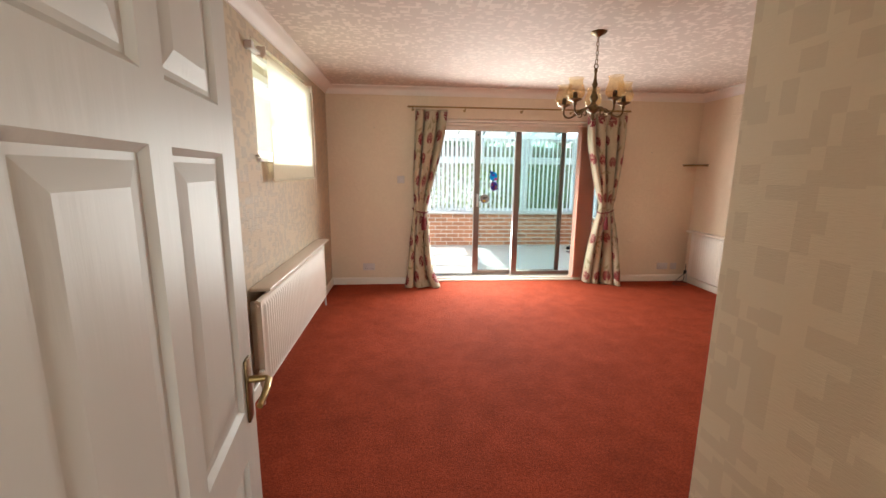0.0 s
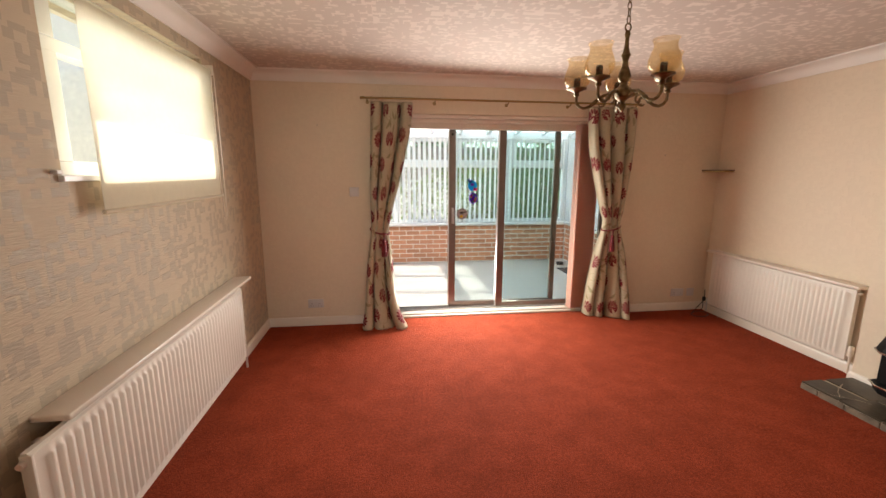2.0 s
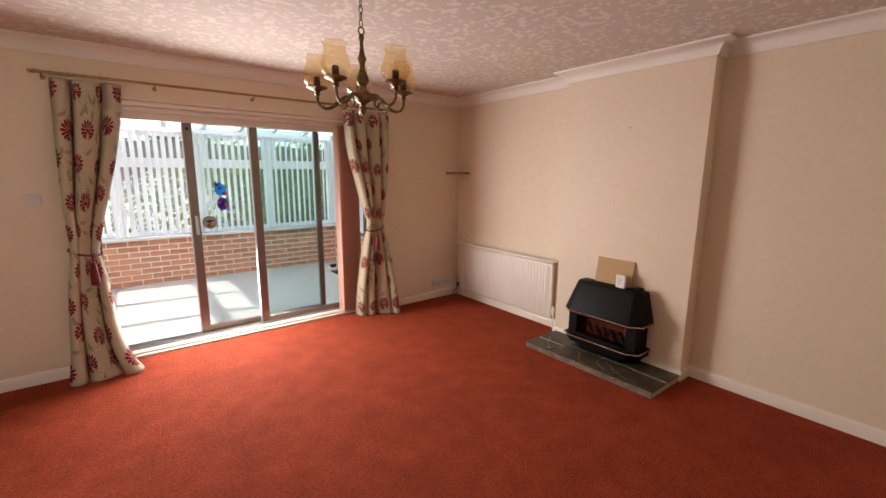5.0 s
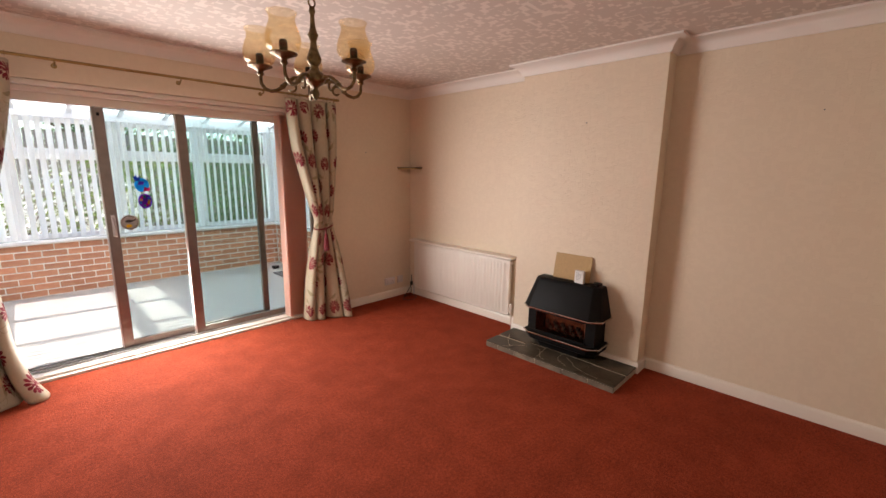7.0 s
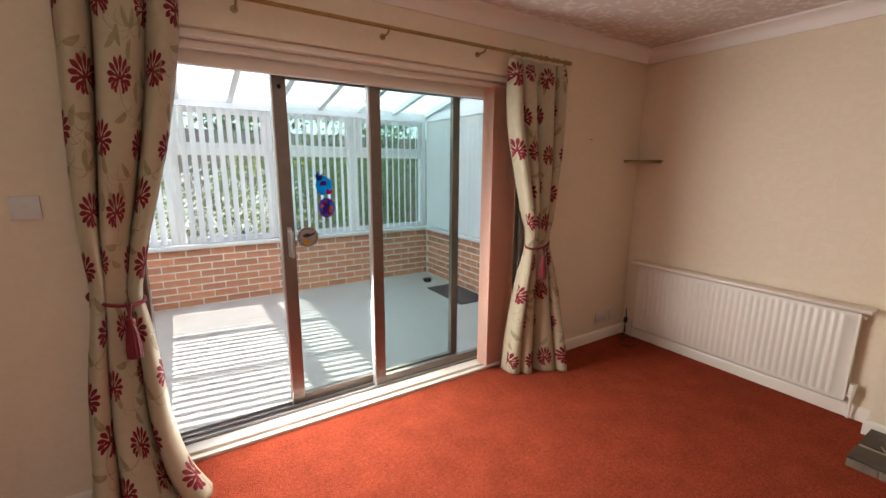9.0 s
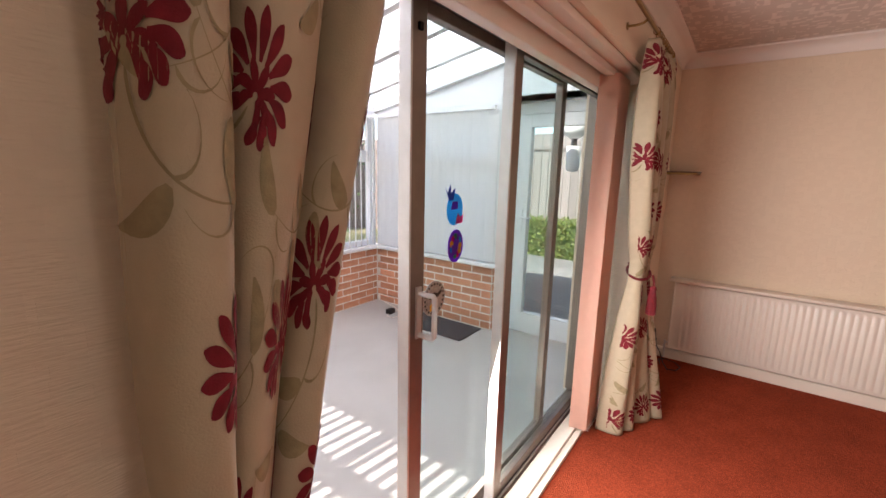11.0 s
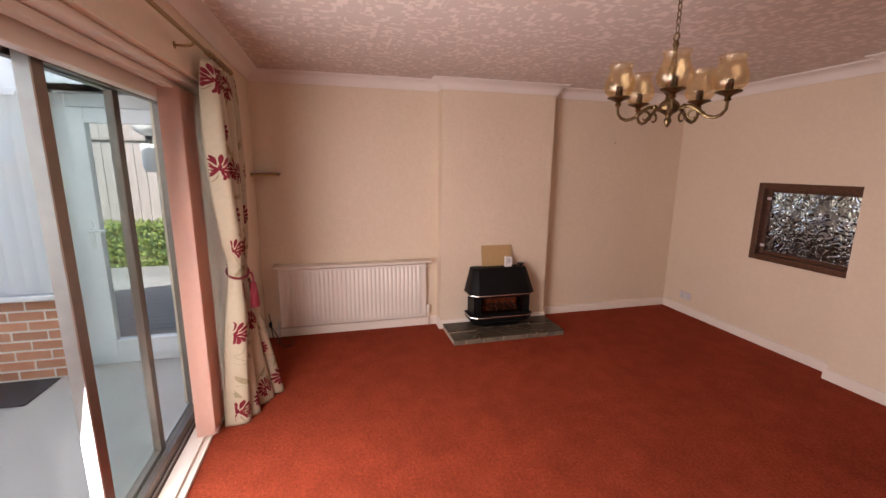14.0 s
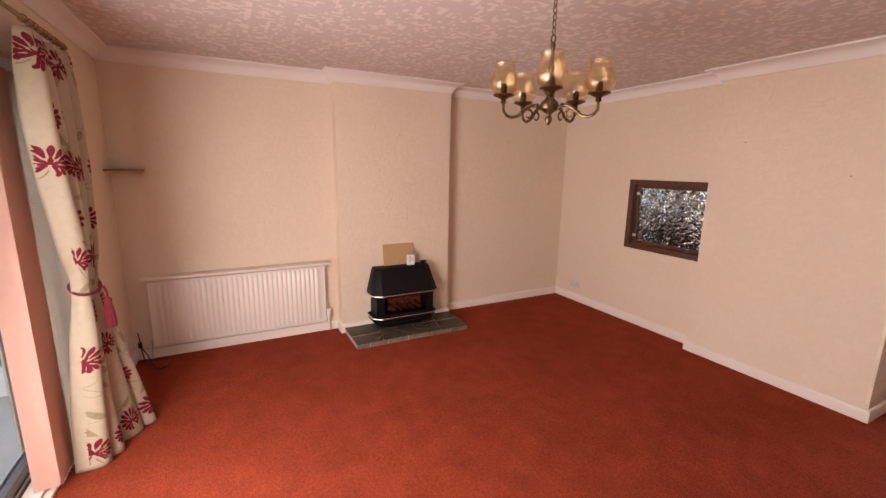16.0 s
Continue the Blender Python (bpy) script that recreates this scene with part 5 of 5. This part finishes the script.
for x in (CX0 - 0.06, CX1 + 0.05):
    bm = bmesh.new()
    tri = [(YO, ZH + 0.09), (CY1 + 0.09, ZH + 0.09), (CY1 + 0.09, roof_z(CY1 + 0.09) + 0.03), (YO, roof_z(YO) + 0.03)]
    lo = [bm.verts.new((x - 0.01, y, z)) for y, z in tri]
    hi = [bm.verts.new((x + 0.01, y, z)) for y, z in tri]
    bm.faces.new(lo[::-1])
    bm.faces.new(hi)
    for i in range(4):
        bm.faces.new((lo[i], lo[(i + 1) % 4], hi[(i + 1) % 4], hi[i]))
    part("gable_panel", bm, M_UPVC, roof)
structure("wall_house_outside", M_MORTAR, [(-5.0, 8.0, YO - 0.03, YO, ZC, 3.2), (-5.0, XL - 0.3, YO - 0.1, YO, -0.15, ZC), (XR + 0.4, 8.0, YO - 0.1, YO, -0.15, ZC)], "rendered outer house wall above the conservatory", "wall")

# end door
edoor = tagged(new("door_2"), "white plastic glazed garden door, shut", "door", kind="structure")
EX0, EX1 = 3.44, 3.52
boxes("door_frame", M_UPVC, [(EX0, EX1, 6.19, 6.31, -0.02, 2.08), (EX0, EX1, YO + 0.005, 5.44, -0.02, 2.08), (EX0, EX1, 5.44, 6.19, 1.985, 2.08), (EX0, EX1, 5.44, 6.19, -0.02, 0.05)], edoor, 0.006)
leaf = frame_x("door_leaf", 5.45, 6.185, 0.055, 1.98, EX0 - 0.02, EX1 - 0.03, 0.105, M_UPVC, edoor)
boxes("leaf_bottom_rail", M_UPVC, [(EX0 - 0.019, EX1 - 0.031, 5.555, 6.08, 0.16, 0.185)], leaf, 0.003)
pane_box("pane", (EX0 + 0.015, EX0 + 0.021, 5.55, 6.085, 0.155, 1.88), M_GLASS, leaf)
bm = bmesh.new()
add_box(bm, EX0 - 0.03, EX0 - 0.02, 6.115, 6.145, 0.95, 1.15)
bevelled(bm, 0.004)
tube(bm, [(EX0 - 0.03, 6.13, 1.085), (EX0 - 0.07, 6.13, 1.085), (EX0 - 0.075, 6.12, 1.085), (EX0 - 0.075, 6.015, 1.085)], 0.009, 8)
part("door_handle", bm, M_UPVC, leaf, "white lever handle", True)
bm = bmesh.new()
tube(bm, [(EX0 - 0.03, 6.13, 1.0), (EX0 - 0.034, 6.13, 1.0)], 0.008, 10)
part("keyhole", bm, M_ALU_LIGHT, leaf)

mt = boxes("door_mat", mat("grey_mat", (0.055, 0.052, 0.055), 0.95, vary=0.25, scale=90, bump=0.8, bump_scale=300), [(2.87, 3.25, 6.40, 7.13, -0.02, -0.008)], None, 0.004)
tagged(mt, "dark grey rubber-backed mat on the conservatory floor", "mat")
pl = thing("extension_lead", (3.0, 7.35, -0.02), "small black plug with a white lead on the conservatory floor", "cable")
boxes("plug", M_CABLE, [(2.98, 3.07, 7.36, 7.42, -0.02, 0.03)], pl, 0.006)
bm = bmesh.new()
tube(bm, [(2.98, 7.38, -0.01), (2.92, 7.34, -0.014), (2.93, 7.27, -0.015), (3.02, 7.26, -0.015), (3.1, 7.32, -0.015), (3.2, 7.5, -0.015), (3.25, 7.7, -0.012)], 0.004, 6)
part("lead", bm, M_WHITE, pl, "", True)


# ---- stickers on the glass ----
def blob(bm, cx, cz, pts, y0, y1):
    lo = [bm.verts.new((cx + a, y0, cz + b)) for a, b in pts]
    hi = [bm.verts.new((cx + a, y1, cz + b)) for a, b in pts]
    bm.faces.new(lo)
    bm.faces.new(hi[::-1])
    n = len(pts)
    for i in range(n):
        bm.faces.new((lo[i], hi[i], hi[(i + 1) % n], lo[(i + 1) % n]))


def film(name, c):
    return cloth(name, c, tuple(min(1.0, x * 1.25) for x in c), 0.35, 0.7)


M_F = {k: film("film_" + k, c) for k, c in dict(blue=(0.02, 0.36, 0.62), navy=(0.03, 0.08, 0.35), pink=(0.7, 0.03, 0.2), red=(0.65, 0.05, 0.05), yellow=(0.75, 0.5, 0.04), purple=(0.2, 0.06, 0.45), green=(0.05, 0.4, 0.12), white=(0.75, 0.75, 0.72)).items()}


def round_pts(rx, rz, n=20, a0=0.0):
    return [(rx * math.cos(a0 + 2 * math.pi * k / n), rz * math.sin(a0 + 2 * math.pi * k / n)) for k in range(n)]


YS = 5.287
st1 = thing("glass_sticker", (1.105, YS, 1.345), "round blue sticker with a small bird on the door glass", "sticker", "stickers on the door glass")
bm = bmesh.new()
blob(bm, 1.105, 1.345, round_pts(0.048, 0.055), YS - 0.002, YS - 0.0005)
part("disc", bm, M_F["blue"], st1)
for col, dx, dz, pts in (("navy", -0.025, 0.045, [(-0.035, 0.03), (-0.02, 0.012), (-0.006, 0.04), (0.0, 0.01), (0.022, 0.028), (0.014, -0.012), (-0.012, -0.014)]), ("pink", 0.026, -0.03, [(-0.022, -0.02), (0.02, -0.018), (0.026, 0.012), (0.006, 0.002), (-0.008, 0.016)]), ("purple", -0.004, 0.012, [(-0.02, -0.012), (0.018, -0.01), (0.02, 0.014), (-0.012, 0.016)])):
    bm = bmesh.new()
    blob(bm, 1.105 + dx, 1.345 + dz, pts, YS - 0.0032, YS - 0.0021)
    part("motif", bm, M_F[col], st1)
st2 = thing("glass_sticker", (1.115, YS, 1.218), "oval stained-glass sticker in many colours on the door glass", "sticker", "stickers on the door glass")
bm = bmesh.new()
blob(bm, 1.115, 1.218, round_pts(0.046, 0.058), YS - 0.002, YS - 0.0005)
part("disc", bm, M_F["purple"], st2)
for k in range(11):
    a = 2 * math.pi * k / 11
    bm = bmesh.new()
    blob(bm, 1.115 + 0.026 * math.cos(a), 1.218 + 0.033 * math.sin(a), round_pts(0.0105, 0.013, 7, a), YS - 0.0032, YS - 0.0021)
    part("motif", bm, M_F[("yellow", "blue", "purple", "green", "pink")[k % 5]], st2)
bm = bmesh.new()
blob(bm, 1.115, 1.218, [(-0.016, -0.03), (0.004, -0.03), (0.004, -0.004), (0.022, 0.016), (0.012, 0.022), (0.0, 0.008), (-0.006, 0.03), (-0.014, 0.028), (-0.01, 0.0), (-0.026, 0.006), (-0.026, -0.004)], YS - 0.0044, YS - 0.0033)
part("motif", bm, M_F["purple"], st2)
st3 = thing("glass_sticker", (0.995, YS, 1.05), "round silver patterned sticker with a black motif on the glass", "sticker", "stickers on the door glass")
bm = bmesh.new()
blob(bm, 0.998, 1.055, round_pts(0.06, 0.06, 28), YS - 0.002, YS - 0.0005)
part("disc", bm, mat("silver_film", (0.5, 0.5, 0.47), 0.4, 0.3, color2=(0.28, 0.28, 0.26), scale=120), st3)
for k in range(20):
    a = 2 * math.pi * k / 20
    bm = bmesh.new()
    blob(bm, 0.998 + 0.05 * math.cos(a), 1.055 + 0.05 * math.sin(a), round_pts(0.005, 0.005, 4, a), YS - 0.003, YS - 0.0021)
    part("motif", bm, M_DARK, st3)
for col, dx, dz, pts in ((M_DARK, 0.006, 0.01, [(-0.035, -0.006), (-0.01, -0.012), (0.012, -0.006), (0.034, 0.006), (0.03, 0.016), (0.012, 0.006), (-0.008, 0.012), (-0.03, 0.006)]), (M_F["yellow"], -0.006, -0.025, [(-0.018, -0.014), (0.016, -0.014), (0.018, 0.004), (0.0, 0.012), (-0.018, 0.006)])):
    bm = bmesh.new()
    blob(bm, 0.998 + dx, 1.055 + dz, pts, YS - 0.0038, YS - 0.0026)
    part("motif", bm, col, st3)

# ---- garden ----
structure("ground", M_GROUND, [(-300, 300, -300, 300, -0.4, -0.16)], "garden ground with grass and soil", "ground")
M_PAVE = mat("paving", (0.55, 0.52, 0.48), 0.85, vary=0.12, scale=4, bump=0.3, bump_scale=60)
structure("pavement", M_PAVE, [(-4.0, 7.0, 8.1, 10.0, -0.17, -0.13), (3.6, 7.0, 4.8, 8.1, -0.17, -0.13)], "pale garden paving in full sun", "paving")
M_FENCE = mat("grey_fence_wood", (0.20, 0.165, 0.15), 0.85, color2=(0.29, 0.245, 0.225), scale=5, stretch=(6, 6, 0.6), bump=0.3, per_piece=0.12)


M_FENCE_BROWN = mat("brown_fence_wood", (0.25, 0.20, 0.17), 0.85, color2=(0.36, 0.30, 0.26), scale=5, stretch=(6, 6, 0.6), bump=0.3, per_piece=0.12)


def fence(start, step, n, height, label, wood):
    th = thing("fence", (*start, -0.15), label, "fence", "garden fences")
    bm = bmesh.new()
    L = math.hypot(*step)
    ang = math.atan2(step[1], step[0])
    add_box(bm, -L * 0.47, L * 0.47, -0.009, 0.009, 0.0, height)
    me = None
    r3 = random.Random(n)
    for k in range(n):
        if me is None:
            o = part("board", bm, wood, th)
            me = o.data
        else:
            o = new("board", me)
            o.parent = th
            o.matrix_parent_inverse = th.matrix_world.inverted()
        o.location = (start[0] + step[0] * k, start[1] + step[1] * k, -0.15 + r3.uniform(-0.01, 0.01))
        o.rotation_euler = (0, 0, ang)
    for z in (0.35, height - 0.3):
        bm = bmesh.new()
        e = (start[0] + step[0] * (n - 1), start[1] + step[1] * (n - 1))
        off = Vector((-math.sin(ang), math.cos(ang), 0)) * 0.035
        tube(bm, [Vector((*start, z - 0.15)) + off, Vector((*e, z - 0.15)) + off], 0.03, 4)
        part("rail", bm, wood, th)


fence((-7.0, 13.4), (0.16, 0), 110, 2.35, "weathered brown board fence across the garden", M_FENCE_BROWN)
fence((8.3, 3.0), (0, 0.16), 75, 2.45, "grey weathered board fence beside the garden door", M_FENCE)


def leaves(bm, c, r, n, size, rng, flat=1.0):
    """Loose crown of small two-triangle leaves in uneven clumps."""
    clumps = [(Vector((rng.gauss(0, 0.5), rng.gauss(0, 0.5), rng.gauss(0, 0.45) * flat)), rng.uniform(0.25, 0.5)) for _ in range(14)]
    for _ in range(n):
        o, s = rng.choice(clumps)
        p = Vector(c) + Vector((a * b for a, b in zip(r, o + Vector((rng.gauss(0, s), rng.gauss(0, s), rng.gauss(0, s))) * 0.7)))
        if p.z < -0.12:
            p.z = -0.12 + rng.uniform(0, 0.2)
        d = Vector((rng.gauss(0, 1), rng.gauss(0, 1), rng.gauss(0, 1))).normalized()
        e = d.orthogonal().normalized()
        f = d.cross(e)
        k = size * rng.uniform(0.6, 1.3)
        bm.faces.new([bm.verts.new(p + q) for q in (-e * k, f * k * 0.45 + d * k * 0.1, e * k, -f * k * 0.45 + d * k * 0.1)])


def leaf_mat(name, c1, c2):
    m = cloth(name, c1, tuple(x * 1.5 for x in c1), 0.5, 0.3)
    nt = m.node_tree
    geo, rp = nt.nodes.new("ShaderNodeNewGeometry"), nt.nodes.new("ShaderNodeValToRGB")
    rp.color_ramp.elements[0].color, rp.color_ramp.elements[1].color = (*c1, 1), (*c2, 1)
    nt.links.new(geo.outputs["Random Per Island"], rp.inputs["Fac"])
    nt.links.new(rp.outputs[0], nt.nodes["Principled BSDF"].inputs["Base Color"])
    return m


M_GREEN = leaf_mat("green_leaves", (0.07, 0.12, 0.055), (0.16, 0.23, 0.10))
M_YELLOWG = leaf_mat("light_leaves", (0.12, 0.17, 0.04), (0.26, 0.30, 0.08))
M_BLOSSOM = leaf_mat("blossom", (0.6, 0.58, 0.54), (0.82, 0.8, 0.77))
M_BARK = mat("bark", (0.12, 0.09, 0.065), 0.9, vary=0.3, scale=20, bump=0.6, bump_scale=60)


def shrub(label, x, y, r, h, n, seed, material, size=0.05, blossom=0):
    rng2 = random.Random(seed)
    th = thing("shrub", (x, y, -0.15), label, "shrub", "garden shrubs")
    bm = bmesh.new()
    for k in range(6):
        a = rng2.uniform(0, 6.28)
        q = [Vector((x, y, -0.16))]
        for s in range(4):
            q.append(q[-1] + Vector((math.cos(a) * r * 0.22, math.sin(a) * r * 0.22, h * 0.2)) + Vector((rng2.gauss(0, 0.03), rng2.gauss(0, 0.03), 0)))
        tube(bm, q, [0.02, 0.016, 0.012, 0.009, 0.005], 5)
    part("stems", bm, M_BARK, th, "", True)
    bm = bmesh.new()
    leaves(bm, (x, y, h * 0.5 - 0.1), (r, r, h * 0.5), n, size, rng2)
    part("foliage", bm, material, th)
    if blossom:
        bm = bmesh.new()
        leaves(bm, (x, y - 0.1, h * 0.5), (r, r, h * 0.5), blossom, size * 0.8, rng2)
        part("blossom", bm, M_BLOSSOM, th, "white blossom")


def tree(label, x, y, h, r, n, seed):
    rng2 = random.Random(seed)
    th = thing("tree", (x, y, -0.15), label, "tree", "garden trees")
    bm = bmesh.new()
    tube(bm, [(x, y, -0.2), (x + 0.05, y, h * 0.25), (x - 0.03, y + 0.05, h * 0.5), (x, y, h * 0.8)], [0.14, 0.11, 0.08, 0.03], 8)
    for k in range(7):
        a = rng2.uniform(0, 6.28)
        z = h * rng2.uniform(0.3, 0.6)
        tube(bm, [(x, y, z), (x + math.cos(a) * r * 0.4, y + math.sin(a) * r * 0.4, z + h * 0.12), (x + math.cos(a) * r * 0.85, y + math.sin(a) * r * 0.85, z + h * 0.2)], [0.05, 0.03, 0.012], 6)
    part("trunk", bm, M_BARK, th, "", True)
    bm = bmesh.new()
    leaves(bm, (x, y, h * 0.68), (r, r, h * 0.36), n, 0.09, rng2)
    part("crown", bm, M_GREEN, th)


shrub("large green garden shrub beyond the conservatory", 3.4, 10.6, 1.1, 2.2, 2600, 1, M_GREEN)
shrub("leafy garden shrub with white blossom", 1.6, 11.0, 1.0, 1.5, 1300, 2, M_YELLOWG, 0.05, 1900)
shrub("leafy garden shrub with white blossom", 0.1, 10.8, 0.9, 1.2, 900, 3, M_YELLOWG, 0.05, 1500)
shrub("yellow-green garden shrub by the fence", -1.4, 11.8, 0.8, 1.1, 800, 4, M_YELLOWG, 0.05, 900)
shrub("large green garden shrub beyond the conservatory", 4.6, 11.6, 1.3, 2.8, 2600, 5, M_GREEN)
shrub("yellow-green garden shrub by the fence", 2.4, 12.6, 1.1, 2.0, 2000, 6, M_YELLOWG)
tree("leafy garden tree behind the fence", -3.0, 17.5, 5.5, 2.4, 3500, 7)
tree("leafy garden tree behind the fence", 2.0, 18.5, 5.0, 2.2, 3500, 8)
tree("leafy garden tree behind the fence", 6.5, 17.5, 6.0, 2.6, 3500, 9)
# clipped hedge and deck by the end door
rngh = random.Random(12)
hd = thing("hedge", (7.6, 6.8, -0.15), "clipped bright green box hedge outside the garden door", "hedge")
bm = bmesh.new()
for _ in range(8000):
    pz = Vector((rngh.uniform(7.3, 8.0), rngh.uniform(4.2, 11.0), rngh.uniform(-0.1, 0.64)))
    if rngh.random() < 0.65:
        pz.x = rngh.uniform(7.28, 7.37)
    elif rngh.random() < 0.6:
        pz.z = rngh.uniform(0.57, 0.66)
    d = Vector((rngh.gauss(0, 1), rngh.gauss(0, 1), rngh.gauss(0, 1))).normalized()
    e = d.orthogonal().normalized()
    f = d.cross(e)
    k = 0.032
    bm.faces.new([bm.verts.new(pz + q) for q in (-e * k, f * k * 0.6, e * k, -f * k * 0.6)])
part("foliage", bm, M_YELLOWG, hd)
bm = bmesh.new()
add_box(bm, 7.4, 7.95, 4.2, 11.0, -0.16, 0.57)
part("core", bm, M_GREEN, hd)
dk = tagged(new("deck"), "grey timber deck step outside the garden door", "deck", kind="structure")
M_DECK = mat("grey_deck_wood", (0.17, 0.16, 0.15), 0.8, color2=(0.24, 0.23, 0.215), scale=4, stretch=(6, 0.6, 6), bump=0.3, per_piece=0.1)
for k in range(29):
    boxes("plank", M_DECK, [(3.62 + k * 0.122, 3.735 + k * 0.122, 5.4, 9.6, -0.13, -0.03)], dk, 0.004)
# added globe and tub: solid stand-ins for the curtain reflected in the pane
fd = thing("reflection_globe", (4.3, 5.72, -0.03), "white globe and tub on a thin pole, added for a reflection in the door glass", "bird feeder")
bm = bmesh.new()
lathe(bm, [(0.0001, 0.13), (0.06, 0.12), (0.11, 0.08), (0.132, 0.02), (0.128, -0.04), (0.10, -0.09), (0.05, -0.125), (0.0001, -0.13)], (4.3, 6.0, 1.97), 24)
part("globe", bm, M_CARD, fd, "", True)
bm = bmesh.new()
lathe(bm, [(0.0001, 1.77), (0.07, 1.765), (0.075, 1.75), (0.07, 1.55), (0.05, 1.51), (0.0001, 1.505)], (4.3, 6.0, 0), 18)
part("reflection_tub", bm, M_CARD, fd, "white tub in place of the curtain's reflection", True)
bm = bmesh.new()
tube(bm, [(4.3, 6.0, 1.845), (4.3, 6.0, 1.765)], 0.03, 8)
part("collar", bm, M_CABLE, fd, "", True)
bm = bmesh.new()
tube(bm, [(4.3, 5.72, -0.04), (4.3, 5.72, 2.2), (4.3, 5.78, 2.28), (4.3, 5.94, 2.28), (4.3, 6.0, 2.22), (4.3, 6.0, 2.09)], 0.008, 6)
part("pole", bm, M_CABLE, fd, "", True)

# ---- bricks of the low conservatory walls ----
bm = bmesh.new()
add_box(bm, -0.1075, 0.1075, 0.0, 0.05, -0.0315, 0.0315)
bevelled(bm, 0.004, 1)
brick_me = bpy.data.meshes.new("brick")
bm.to_mesh(brick_me)
bm.free()
brick_me.materials.append(M_BRICK)
front_wall = tagged(new("conservatory_wall_front"), "low buff and orange brick wall under the conservatory window", "wall", kind="structure")
end_wall = tagged(new("conservatory_wall_end"), "low buff and orange brick wall under the end window", "wall", kind="structure")
side_wall = tagged(new("conservatory_wall_side"), "low buff and orange brick wall on the sunny end", "wall", kind="structure")
rngb = random.Random(21)


def lay(parent, a, b, place, course_h=0.0765):
    for c in range(8):
        z = 0.022 + c * course_h
        if z > SILL - 0.03:
            break
        s = a + (0.1125 if c % 2 else 0.0) - 0.1125
        while s < b:
            lo, hi = max(s, a) + 0.005, min(s + 0.225, b) - 0.005
            if hi - lo > 0.03:
                o = new("brick", brick_me)
                o.parent = parent
                o.matrix_basis = place((lo + hi) / 2, z, rngb.uniform(-0.002, 0.002)) @ Matrix.Diagonal(((hi - lo) / 0.215, 1, 1, 1))
            s += 0.225


lay(front_wall, CX0, CX1, lambda s, z, d: pose(s, CY1 + d, z))
lay(end_wall, 6.325, CY1 - 0.004, lambda s, z, d: pose(CX1 + d, s, z, 0, 0, -90))
for c in range(8):
    o = new("brick", brick_me)
    o.parent = end_wall
    o.matrix_basis = pose(CX1 + 0.085 + (0.0 if c % 2 else 0.01), 6.318, 0.022 + c * 0.0765) @ Matrix.Diagonal((0.155 / 0.215, 1, 1, 1))
lay(side_wall, YO, CY1 - 0.004, lambda s, z, d: pose(CX0 + d, s, z, 0, 0, 90))
